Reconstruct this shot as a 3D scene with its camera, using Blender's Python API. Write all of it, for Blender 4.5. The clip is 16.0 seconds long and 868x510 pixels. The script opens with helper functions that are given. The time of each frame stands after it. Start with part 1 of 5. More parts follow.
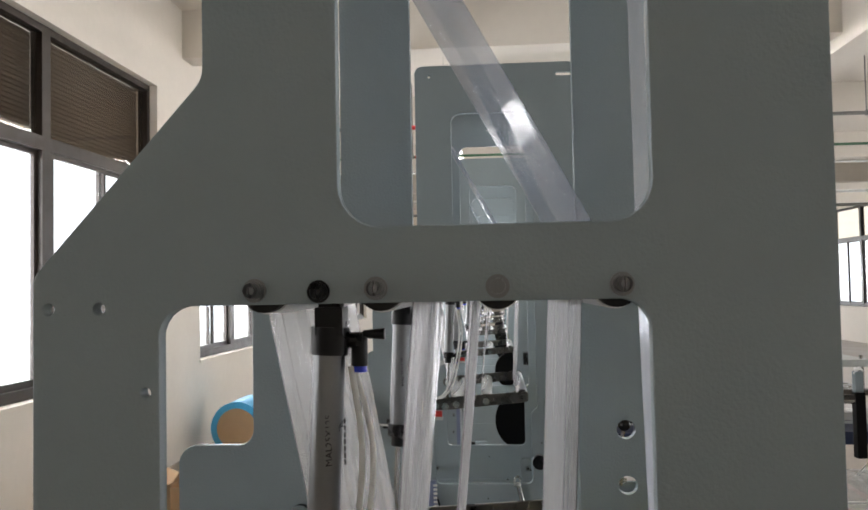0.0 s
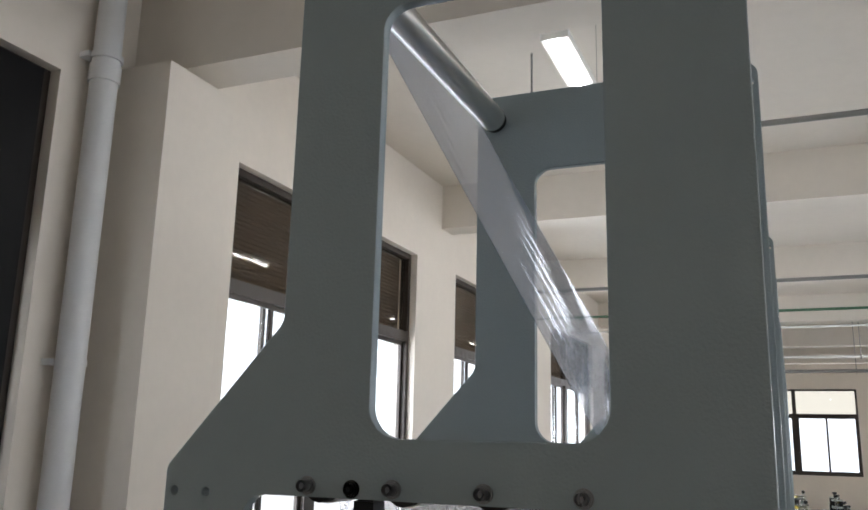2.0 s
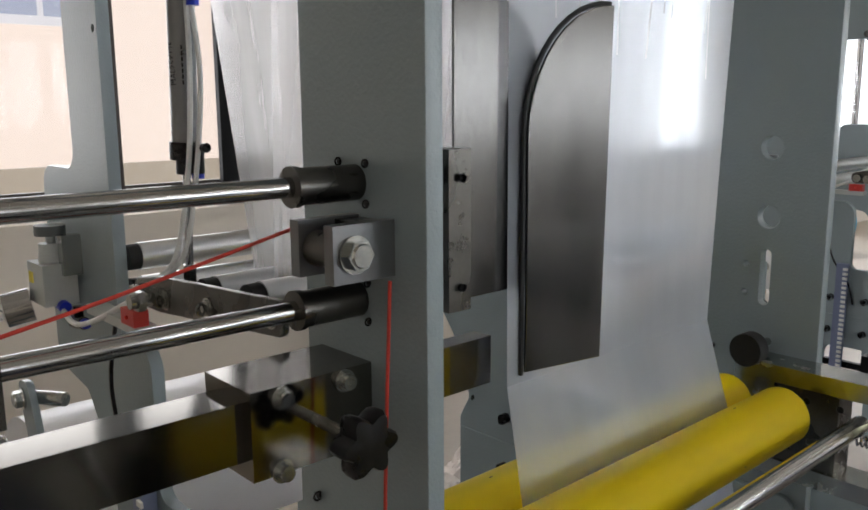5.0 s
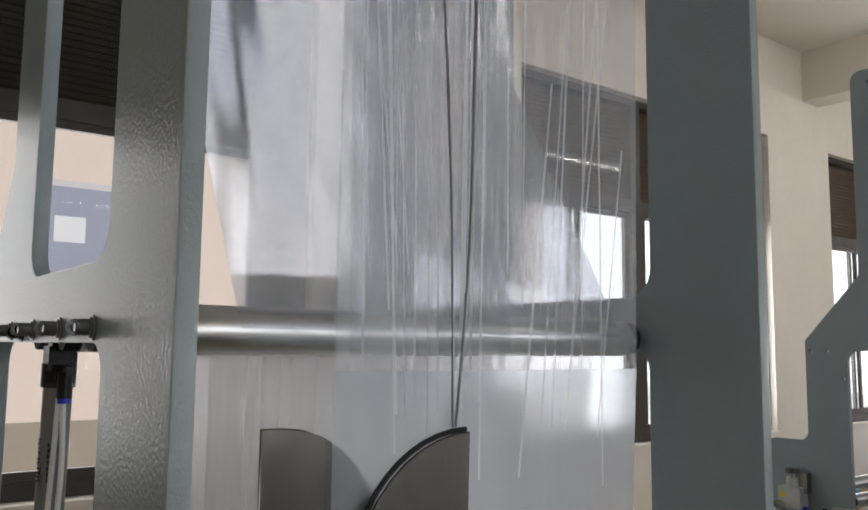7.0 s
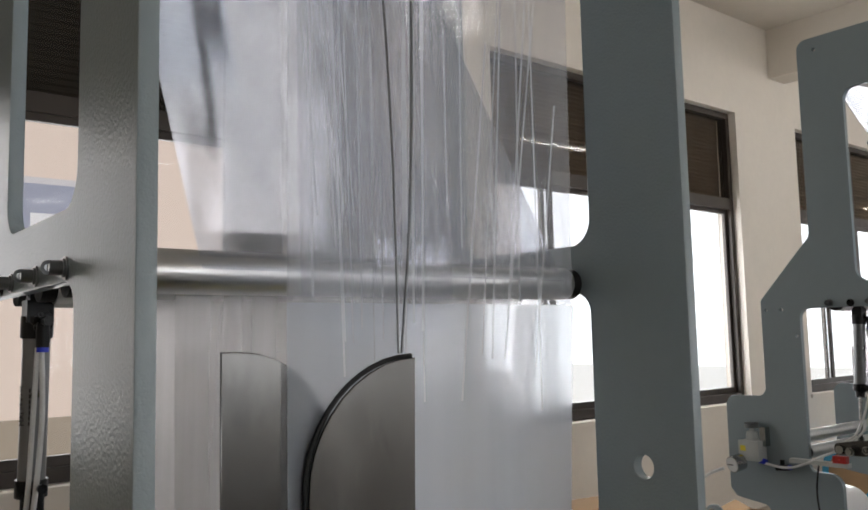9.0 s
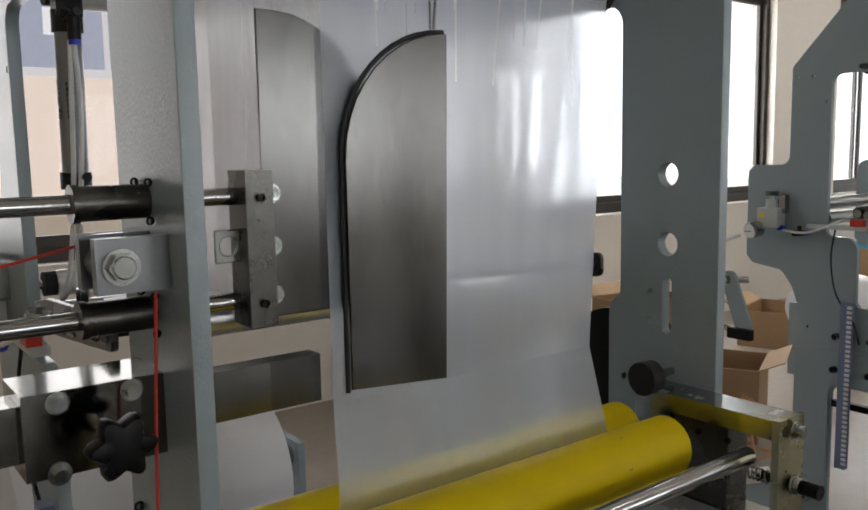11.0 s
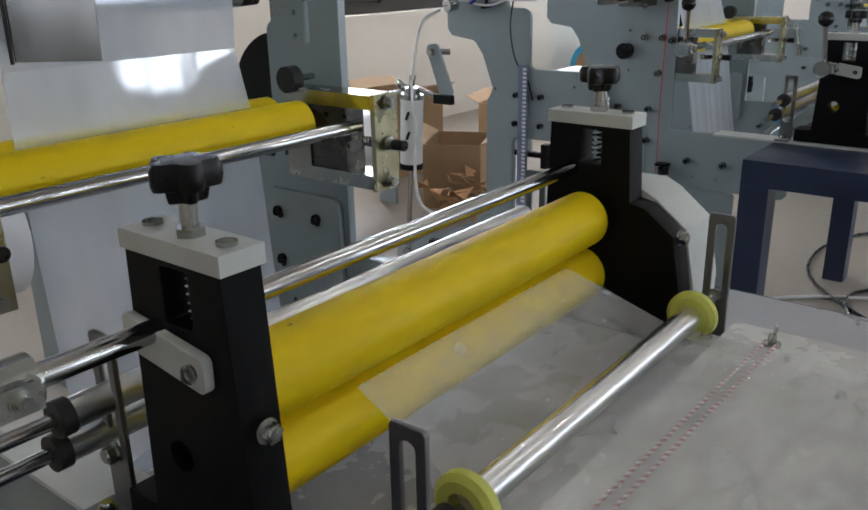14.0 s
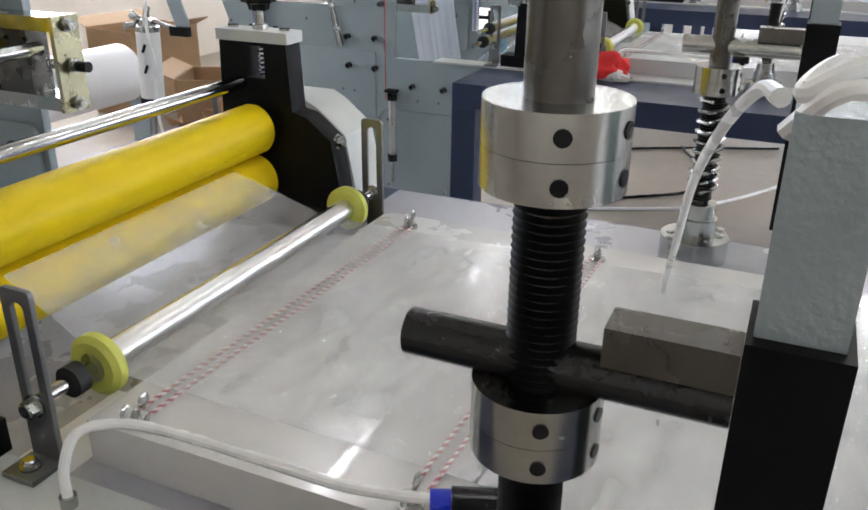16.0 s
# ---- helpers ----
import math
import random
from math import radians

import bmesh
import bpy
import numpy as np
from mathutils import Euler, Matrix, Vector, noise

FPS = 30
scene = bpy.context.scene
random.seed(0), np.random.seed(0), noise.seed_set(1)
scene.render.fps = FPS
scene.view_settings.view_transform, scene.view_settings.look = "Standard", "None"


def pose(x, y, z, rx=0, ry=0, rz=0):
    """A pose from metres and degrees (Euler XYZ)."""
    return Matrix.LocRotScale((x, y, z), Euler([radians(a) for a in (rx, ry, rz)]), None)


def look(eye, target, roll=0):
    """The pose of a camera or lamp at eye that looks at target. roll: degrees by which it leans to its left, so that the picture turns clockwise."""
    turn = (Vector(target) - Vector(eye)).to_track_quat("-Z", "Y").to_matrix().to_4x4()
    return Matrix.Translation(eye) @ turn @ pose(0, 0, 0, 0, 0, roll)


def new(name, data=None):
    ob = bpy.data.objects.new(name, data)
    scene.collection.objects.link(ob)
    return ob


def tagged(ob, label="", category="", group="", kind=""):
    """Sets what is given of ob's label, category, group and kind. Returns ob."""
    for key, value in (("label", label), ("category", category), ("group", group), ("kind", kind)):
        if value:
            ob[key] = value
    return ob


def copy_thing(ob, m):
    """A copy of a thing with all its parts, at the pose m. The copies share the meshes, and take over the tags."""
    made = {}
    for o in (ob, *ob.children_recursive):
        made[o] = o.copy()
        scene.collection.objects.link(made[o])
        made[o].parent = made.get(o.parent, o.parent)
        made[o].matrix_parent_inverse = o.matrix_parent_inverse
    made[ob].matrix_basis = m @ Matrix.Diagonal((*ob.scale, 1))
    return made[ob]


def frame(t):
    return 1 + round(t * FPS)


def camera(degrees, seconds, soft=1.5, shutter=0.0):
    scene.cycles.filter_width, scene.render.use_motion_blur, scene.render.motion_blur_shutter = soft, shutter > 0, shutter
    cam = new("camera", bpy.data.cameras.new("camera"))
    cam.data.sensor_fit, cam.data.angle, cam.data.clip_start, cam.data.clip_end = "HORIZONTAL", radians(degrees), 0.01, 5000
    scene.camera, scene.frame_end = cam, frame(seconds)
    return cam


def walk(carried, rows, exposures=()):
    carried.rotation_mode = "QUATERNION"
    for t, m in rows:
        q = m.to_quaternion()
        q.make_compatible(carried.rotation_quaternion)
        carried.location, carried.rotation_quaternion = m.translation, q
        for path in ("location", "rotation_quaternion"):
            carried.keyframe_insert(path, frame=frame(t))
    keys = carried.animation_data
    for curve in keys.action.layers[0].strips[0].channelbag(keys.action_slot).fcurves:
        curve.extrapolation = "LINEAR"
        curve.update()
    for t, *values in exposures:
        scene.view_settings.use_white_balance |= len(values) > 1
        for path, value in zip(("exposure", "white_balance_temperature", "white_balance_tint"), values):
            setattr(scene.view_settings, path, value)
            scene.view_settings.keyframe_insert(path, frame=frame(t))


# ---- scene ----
cam = camera(55.3, 16.0, soft=1.7)
PATH = [
    (0, (-0.793, 0.41, 1.638), (1.2, 0.554, 1.716), -1.1),
    (0.5, (-0.835, 0.299, 1.712), (1.122, 0.554, 2.037), -1.2),
    (1, (-0.982, 0.205, 1.698), (0.908, 0.663, 2.163), 0.8),
    (1.5, (-1.032, 0.08, 1.703), (0.779, 0.78, 2.182), 1.5),
    (2, (-0.94, 0.075, 1.697), (0.854, 0.842, 2.134), 1.4),
    (2.5, (-0.749, 0.098, 1.601), (1.071, 0.907, 1.778), 2.1),
    (3, (-0.689, 0.026, 1.545), (1.077, 0.964, 1.522), 2.0),
    (3.5, (-0.701, -0.139, 1.484), (0.887, 1.065, 1.315), 2.7),
    (3.7, (-0.692, -0.196, 1.465), (0.836, 1.068, 1.212), 2.8),
    (5.8, (-0.252, -0.451, 1.437), (0.974, 1.103, 1.153), 0.9),
    (6, (-0.226, -0.464, 1.493), (0.98, 1.116, 1.268), 1.7),
    (6.5, (-0.198, -0.454, 1.565), (1.006, 1.143, 1.581), 1.3),
    (7, (-0.212, -0.486, 1.624), (0.998, 1.091, 1.844), 0.6),
    (7.5, (-0.232, -0.528, 1.647), (0.982, 1.021, 2.001), 0.0),
    (8, (-0.247, -0.555, 1.658), (0.969, 0.979, 2.066), -0.3),
    (8.5, (-0.234, -0.572, 1.619), (0.991, 0.957, 2.017), -1.0),
    (9, (-0.227, -0.573, 1.562), (1.02, 0.979, 1.759), -1.3),
    (9.5, (-0.223, -0.555, 1.514), (1.019, 1.013, 1.525), -1.4),
    (9.7, (-0.221, -0.545, 1.497), (1.016, 1.026, 1.459), -1.4),
    (11.8, (-0.297, -0.608, 1.381), (0.91, 0.955, 1.064), -1.3),
    (12, (-0.316, -0.62, 1.374), (0.922, 0.915, 1.041), -1.3),
    (12.5, (-0.369, -0.69, 1.346), (1.033, 0.675, 0.931), -0.9),
    (13, (-0.371, -0.775, 1.337), (1.098, 0.503, 0.878), -0.8),
    (13.5, (-0.352, -0.904, 1.301), (1.104, 0.348, 0.742), -1.1),
    (14, (-0.353, -0.984, 1.276), (1.129, 0.186, 0.616), -1.1),
    (14.5, (-0.361, -1.048, 1.26), (1.151, 0.052, 0.549), -1.2),
    (15, (-0.388, -1.106, 1.254), (1.126, -0.036, 0.503), -1.5),
    (15.5, (-0.398, -1.197, 1.247), (1.16, -0.209, 0.473), -1.2),
    (16, (-0.391, -1.233, 1.267), (1.294, -0.501, 0.477), 0.8),
]
walk(cam, [(t, look(eye, target, roll)) for t, eye, target, roll in PATH],
     [(0, 0.26, 6450, 11), (1, 0.06, 6250, 10), (2, 0.0, 6150, 10), (2.6, 0.12, 6150, 10), (3.6, 0.27, 6150, 10), (6, 0.06, 6500, 10), (6.8, -0.2, 6500, 10), (8, -0.45, 6550, 11), (9.5, -0.26, 6550, 11),
      (12, -0.1, 6400, 10), (13, -0.1, 6250, 10), (13.5, 0.05, 6150, 9), (14, 0.4, 5950, 9), (14.5, 0.86, 5950, 10), (15.5, 1.12, 6000, 11), (16, 1.15, 6000, 11)])

# ---- world, sun, exposure ----
world = bpy.data.worlds.new("sky")
scene.world = world
world.use_nodes = True
wn = world.node_tree.nodes
sky = wn.new("ShaderNodeTexSky")
sky.sky_type = 'NISHITA'
sky.sun_disc = False
sky.sun_elevation = radians(38)
sky.sun_rotation = radians(60)
sky.air_density = 1.0
sky.dust_density = 3.0
world.node_tree.links.new(sky.outputs[0], wn["Background"].inputs[0])
wn["Background"].inputs[1].default_value = 0.15
sun = new("sun", bpy.data.lights.new("sun", 'SUN'))
sun.data.energy = 1.2
sun.data.angle = radians(12)
sun.data.color = (1.0, 0.95, 0.88)
sun.matrix_world = look((0, 0, 30), (-12, -14, 6))


def window_light(name, x, z, w, h, y, turn, watts, color=(0.93, 0.96, 1.0), spin=0):
    """Sky light that enters through a window opening."""
    data = bpy.data.lights.new(name, 'AREA')
    data.shape, data.size, data.size_y, data.energy, data.color = 'RECTANGLE', w, h, watts, color
    ob = new(name, data)
    ob.matrix_world = pose(x, y, z, turn, 0, spin)
    return ob


# ---- materials ----
def mat(name, color=(0.5, 0.5, 0.5), rough=0.5, metal=0.0, vary=0.12, scale=6.0, bump=0.0, bump_scale=200.0,
        spec=0.5, stretch=(1, 1, 1), rough_vary=0.1, coat=0.0, rand=0.0):
    m = bpy.data.materials.new(name)
    m.use_nodes = True
    nt = m.node_tree
    n, ln = nt.nodes, nt.links
    b = n["Principled BSDF"]
    b.inputs["Metallic"].default_value = metal
    b.inputs["Specular IOR Level"].default_value = spec
    b.inputs["Coat Weight"].default_value = coat
    tc = n.new("ShaderNodeTexCoord")
    mp = n.new("ShaderNodeMapping")
    mp.inputs["Scale"].default_value = stretch
    ln.new(tc.outputs["Object"], mp.inputs[0])
    big = n.new("ShaderNodeTexNoise")
    big.inputs["Scale"].default_value = scale
    big.inputs["Detail"].default_value = 6
    big.inputs["Roughness"].default_value = 0.6
    ln.new(mp.outputs[0], big.inputs["Vector"])
    fine = n.new("ShaderNodeTexNoise")
    fine.inputs["Scale"].default_value = scale * 14
    fine.inputs["Detail"].default_value = 3
    ln.new(mp.outputs[0], fine.inputs["Vector"])
    mixv = n.new("ShaderNodeMath")
    mixv.operation = 'MULTIPLY_ADD'
    ln.new(fine.outputs[0], mixv.inputs[0])
    mixv.inputs[1].default_value = 0.35
    ln.new(big.outputs[0], mixv.inputs[2])
    ramp = n.new("ShaderNodeMapRange")
    ramp.inputs[1].default_value, ramp.inputs[2].default_value = 0.4, 0.95
    ramp.inputs[3].default_value, ramp.inputs[4].default_value = 1 - vary, 1 + vary
    ln.new(mixv.outputs[0], ramp.inputs[0])
    last = ramp.outputs[0]
    if rand:
        oi = n.new("ShaderNodeObjectInfo")
        rr = n.new("ShaderNodeMapRange")
        rr.inputs[3].default_value, rr.inputs[4].default_value = 1 - rand, 1 + rand
        ln.new(oi.outputs["Random"], rr.inputs[0])
        mu = n.new("ShaderNodeMath")
        mu.operation = 'MULTIPLY'
        ln.new(last, mu.inputs[0])
        ln.new(rr.outputs[0], mu.inputs[1])
        last = mu.outputs[0]
    sc = n.new("ShaderNodeVectorMath")
    sc.operation = 'SCALE'
    sc.inputs[0].default_value = color
    ln.new(last, sc.inputs["Scale"])
    ln.new(sc.outputs[0], b.inputs["Base Color"])
    rg = n.new("ShaderNodeMapRange")
    rg.inputs[1].default_value, rg.inputs[2].default_value = 0.3, 0.7
    rg.inputs[3].default_value, rg.inputs[4].default_value = max(0.02, rough - rough_vary), min(1, rough + rough_vary)
    ln.new(big.outputs[0], rg.inputs[0])
    ln.new(rg.outputs[0], b.inputs["Roughness"])
    if bump:
        bn = n.new("ShaderNodeTexNoise")
        bn.inputs["Scale"].default_value = bump_scale
        bn.inputs["Detail"].default_value = 2
        ln.new(mp.outputs[0], bn.inputs["Vector"])
        bp = n.new("ShaderNodeBump")
        bp.inputs["Strength"].default_value = bump
        bp.inputs["Distance"].default_value = 0.002
        ln.new(bn.outputs[0], bp.inputs["Height"])
        ln.new(bp.outputs[0], b.inputs["Normal"])
    return m


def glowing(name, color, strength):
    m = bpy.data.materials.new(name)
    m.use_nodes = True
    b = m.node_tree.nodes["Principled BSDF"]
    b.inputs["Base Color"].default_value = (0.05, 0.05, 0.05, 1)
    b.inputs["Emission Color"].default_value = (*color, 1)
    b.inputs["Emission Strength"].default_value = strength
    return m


def clear(name, color, clearness, rough, streak=0.0, wave=0.0, tint=(1, 1, 1), stretch=(1, 0.3, 0.025), scale=34.0, milk=0.0, haze=0.0, blur=0.28, spec=0.8):
    """Thin clear sheet: part lets light through, the rest is a glossy, slightly milky skin."""
    m = bpy.data.materials.new(name)
    m.use_nodes = True
    nt = m.node_tree
    n, ln = nt.nodes, nt.links
    b = n["Principled BSDF"]
    b.inputs["Base Color"].default_value = (*color, 1)
    b.inputs["Roughness"].default_value = rough
    b.inputs["Specular IOR Level"].default_value = spec
    tr = n.new("ShaderNodeBsdfTransparent")
    tr.inputs[0].default_value = (*tint, 1)
    mx = n.new("ShaderNodeMixShader")
    through_part = tr.outputs[0]
    if haze:
        rf = n.new("ShaderNodeBsdfRefraction")
        rf.inputs["Color"].default_value = (*tint, 1)
        rf.inputs["Roughness"].default_value = blur
        rf.inputs["IOR"].default_value = 1.35
        soft_mix = n.new("ShaderNodeMixShader")
        soft_mix.inputs[0].default_value = haze
        ln.new(tr.outputs[0], soft_mix.inputs[1])
        ln.new(rf.outputs[0], soft_mix.inputs[2])
        through_part = soft_mix.outputs[0]
    ln.new(through_part, mx.inputs[1])
    skin = b.outputs[0]
    if milk:
        tl = n.new("ShaderNodeBsdfTranslucent")
        tl.inputs[0].default_value = (*color, 1)
        sk = n.new("ShaderNodeMixShader")
        sk.inputs[0].default_value = milk
        ln.new(b.outputs[0], sk.inputs[1])
        ln.new(tl.outputs[0], sk.inputs[2])
        skin = sk.outputs[0]
    ln.new(skin, mx.inputs[2])
    ln.new(mx.outputs[0], n["Material Output"].inputs[0])
    tc = n.new("ShaderNodeTexCoord")
    mp = n.new("ShaderNodeMapping")
    mp.inputs["Scale"].default_value = stretch
    ln.new(tc.outputs["Object"], mp.inputs[0])
    no = n.new("ShaderNodeTexNoise")
    no.inputs["Scale"].default_value = scale
    no.inputs["Detail"].default_value = 5
    ln.new(mp.outputs[0], no.inputs["Vector"])
    mr = n.new("ShaderNodeMapRange")
    mr.inputs[1].default_value, mr.inputs[2].default_value = 0.3, 0.75
    mr.inputs[3].default_value, mr.inputs[4].default_value = 1 - clearness - streak, 1 - clearness + streak
    ln.new(no.outputs[0], mr.inputs[0])
    ln.new(mr.outputs[0], mx.inputs[0])
    if wave:
        bp = n.new("ShaderNodeBump")
        bp.inputs["Strength"].default_value = wave
        bp.inputs["Distance"].default_value = 0.01
        ln.new(no.outputs[0], bp.inputs["Height"])
        ln.new(bp.outputs[0], b.inputs["Normal"])
    return m


PAINT = mat("grey_machine_paint", (0.287, 0.342, 0.360), 0.24, vary=0.035, scale=3, bump=0.35, bump_scale=230, rough_vary=0.015)
STEEL = mat("brushed_stainless", (0.120, 0.117, 0.112), 0.21, 1.0, vary=0.30, scale=4.5, stretch=(2.2, 1, 0.8), bump=0.02, bump_scale=160, rough_vary=0.05)
DARKSTEEL = mat("dark_machined_steel", (0.12, 0.115, 0.105), 0.27, 0.95, vary=0.18, scale=14)
CHROME = mat("polished_shaft", (0.46, 0.46, 0.46), 0.13, 1.0, vary=0.05, scale=8, rough_vary=0.015, stretch=(0.1, 1, 1))
ALU = mat("aluminium_tube", (0.66, 0.66, 0.65), 0.28, 1.0, vary=0.04, scale=10, rough_vary=0.02, stretch=(0.06, 1, 1))
ZINC = mat("zinc_plated_steel", (0.44, 0.45, 0.43), 0.22, 1.0, vary=0.16, scale=16)
# grey steel, yellow reflection of the rollers mixed into the base colour
YELLOWGLINT = mat("steel_with_yellow_reflection", (0.46, 0.44, 0.29), 0.26, 1.0, vary=0.2, scale=12)
YELLOW = mat("yellow_polyurethane", (0.71, 0.525, 0.0), 0.5, spec=0.18, vary=0.09, scale=5, bump=0.05, bump_scale=60, stretch=(0.35, 1, 1))
LIME = mat("lime_rubber", (0.55, 0.58, 0.10), 0.5, vary=0.1, scale=25)
BLACK = mat("black_plastic", (0.003, 0.003, 0.0034), 0.30, vary=0.2, scale=30, spec=0.3)
BLACKIRON = mat("black_oxide_steel", (0.0035, 0.0035, 0.004), 0.5, 0.0, vary=0.3, scale=10, spec=0.14)
RUBBER = mat("black_rubber", (0.005, 0.005, 0.005), 0.6, vary=0.2, scale=30)
GLOSSBLACK = mat("glossy_black_knob", (0.002, 0.002, 0.002), 0.07, vary=0.1, scale=20, rough_vary=0.02)
CREAM = mat("cream_wall_paint", (0.74, 0.685, 0.61), 0.8, vary=0.05, scale=1.3, bump=0.12, bump_scale=40)
CEIL = mat("cream_ceiling_paint", (0.68, 0.63, 0.56), 0.85, vary=0.05, scale=0.8, bump=0.1, bump_scale=25)
FLOOR = mat("grey_floor_paint", (0.33, 0.285, 0.235), 0.4, vary=0.16, scale=1.2)
BRONZE = mat("brown_window_frame", (0.034, 0.025, 0.019), 0.4, 0.2, vary=0.12, scale=10)
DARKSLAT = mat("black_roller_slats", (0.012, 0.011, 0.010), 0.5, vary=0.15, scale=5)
BARREL = mat("grey_anodised_barrel", (0.22, 0.225, 0.23), 0.30, 0.9, vary=0.06, scale=20, rough_vary=0.03)
DARKBAR = mat("black_oiled_bar", (0.03, 0.03, 0.03), 0.22, 0.6, vary=0.15, scale=20)
POLISHED = mat("polished_stainless", (0.20, 0.19, 0.17), 0.12, 1.0, vary=0.08, scale=7, rough_vary=0.03)
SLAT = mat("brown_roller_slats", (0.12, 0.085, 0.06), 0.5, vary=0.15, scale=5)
WHITE = mat("white_enamel", (0.72, 0.72, 0.70), 0.4, vary=0.05, scale=10)
LIGHTGREY = mat("light_grey_cast", (0.50, 0.52, 0.50), 0.45, vary=0.08, scale=18)
NAVY = mat("navy_table_paint", (0.015, 0.025, 0.062), 0.36, vary=0.12, scale=5, bump=0.15, bump_scale=140)
TOPGREY = mat("grey_table_plate", (0.36, 0.36, 0.39), 0.28, 0.2, vary=0.1, scale=4)
SHEET = mat("white_covered_plate", (0.58, 0.575, 0.56), 0.22, vary=0.04, scale=5, bump=0.08, bump_scale=14, coat=0.3)
TUBE = mat("milky_air_hose", (0.78, 0.78, 0.76), 0.3, vary=0.04, scale=20)
RED = mat("red_plastic", (0.55, 0.03, 0.02), 0.4, vary=0.1, scale=20)
REDCORD = mat("red_cord", (0.45, 0.035, 0.02), 0.8, vary=0.2, scale=200)
BLUE = mat("blue_push_fitting", (0.01, 0.03, 0.55), 0.35, vary=0.1, scale=20)
LABELY = mat("yellow_sticker", (0.75, 0.62, 0.03), 0.5, vary=0.04, scale=20)
WHITEP = mat("white_plastic_roll", (0.80, 0.80, 0.82), 0.35, vary=0.03, scale=4)
CARD = mat("brown_cardboard", (0.33, 0.21, 0.11), 0.8, vary=0.1, scale=6)
SKYBLUE = mat("blue_plastic_sheet", (0.05, 0.32, 0.55), 0.4, vary=0.08, scale=8)
CORDPALE = mat("off_white_strand", (0.62, 0.57, 0.55), 0.8, vary=0.1, scale=120)
CORD = mat("red_twisted_cord", (0.40, 0.17, 0.17), 0.8, vary=0.25, scale=160)
PINKPIPE = mat("red_pipe_paint", (0.5, 0.03, 0.03), 0.5, vary=0.08, scale=8)
PIPEG = mat("grey_conduit", (0.20, 0.20, 0.19), 0.5, vary=0.1, scale=6)
PVC = mat("white_pvc_pipe", (0.68, 0.69, 0.70), 0.4, vary=0.05, scale=6)
FILM = clear("clear_plastic_film", (0.76, 0.79, 0.84), 0.86, 0.24, 0.04, 0.2, (0.97, 0.97, 0.98), scale=15.0, milk=0.4, haze=0.12, blur=0.14)
FILMLOW = clear("taut_milky_film", (0.78, 0.82, 0.90), 0.70, 0.70, 0.025, 0.06, (0.96, 0.97, 0.98), scale=10.0, milk=0.5, haze=0.5, blur=0.16, spec=0.02)
GUSSET = clear("folded_film_layer", (0.76, 0.80, 0.86), 0.92, 0.2, 0.05, 0.2, (0.97, 0.97, 0.98), scale=13.0, milk=0.4, haze=0.2, blur=0.12)
FILMTHIN = clear("thin_clear_film", (0.66, 0.73, 0.86), 0.89, 0.14, 0.03, 0.12, (0.95, 0.96, 0.985), milk=0.30, haze=0.34, blur=0.17)
WEB = clear("slack_milky_film", (0.86, 0.85, 0.84), 0.70, 0.2, 0.05, 0.10, (0.96, 0.95, 0.95), milk=0.5, haze=0.75, blur=0.20)
FILMFLAT = clear("film_lying_flat", (0.80, 0.80, 0.80), 0.72, 0.09, 0.12, 0.8, stretch=(0.5, 1, 1), scale=15.0, milk=0.2)
FILMCRINKLE = clear("crinkled_film", (0.78, 0.78, 0.78), 0.74, 0.10, 0.10, 0.9, stretch=(0.6, 1, 1), scale=20.0, milk=0.25)
CREASE = clear("film_crease", (0.90, 0.91, 0.93), 0.62, 0.2, 0.15, 0.0, milk=0.45)
GLASS = clear("window_glass", (0.6, 0.62, 0.62), 0.90, 0.03, 0.0, 0.0)
TINTED = clear("tinted_pane", (0.05, 0.045, 0.04), 0.80, 0.03, 0.0, 0.0, (0.85, 0.80, 0.72))
TUBELIGHT = glowing("lamp_tube", (1.0, 0.97, 0.92), 45.0)
# outdoor surfaces glow by themselves, their daylight is part of the material
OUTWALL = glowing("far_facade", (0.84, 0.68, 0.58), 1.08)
OUTLOW = glowing("glow_facade_base", (0.45, 0.36, 0.26), 0.8)
OUTGREEN = glowing("glow_greenery", (0.35, 0.42, 0.12), 1.0)
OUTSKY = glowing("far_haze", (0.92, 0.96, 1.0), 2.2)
LED = mat("plain_bright_red", (0.7, 0.03, 0.02), 0.3)


# ---- mesh helpers ----
def finish(name, bm, material, parent=None, label="", smooth=True, bevel=0.0):
    if bevel:
        bmesh.ops.bevel(bm, geom=[e for e in bm.edges if e.is_manifold and e.calc_face_angle(0) > 0.6], offset=bevel,
                        segments=2, affect='EDGES', clamp_overlap=True)
    me = bpy.data.meshes.new(name)
    bm.to_mesh(me)
    bm.free()
    me.materials.append(material)
    if smooth:
        me.shade_smooth()
        me.set_sharp_from_angle(angle=radians(35))
    ob = new(name, me)
    if parent:
        ob.parent = parent
    if label:
        ob["label"] = label
    return ob


part = finish


def thing(name, label, category, at=(0, 0, 0), group="", kind=""):
    ob = new(name)
    ob.empty_display_size = 0.05
    ob.location = at
    return tagged(ob, label, category, group, kind)


def box(bm, x0, x1, y0, y1, z0, z1):
    vs = [bm.verts.new((x, y, z)) for x in (x0, x1) for y in (y0, y1) for z in (z0, z1)]
    for f in ((0, 1, 3, 2), (4, 6, 7, 5), (0, 4, 5, 1), (2, 3, 7, 6), (0, 2, 6, 4), (1, 5, 7, 3)):
        bm.faces.new([vs[i] for i in f])
    return bm


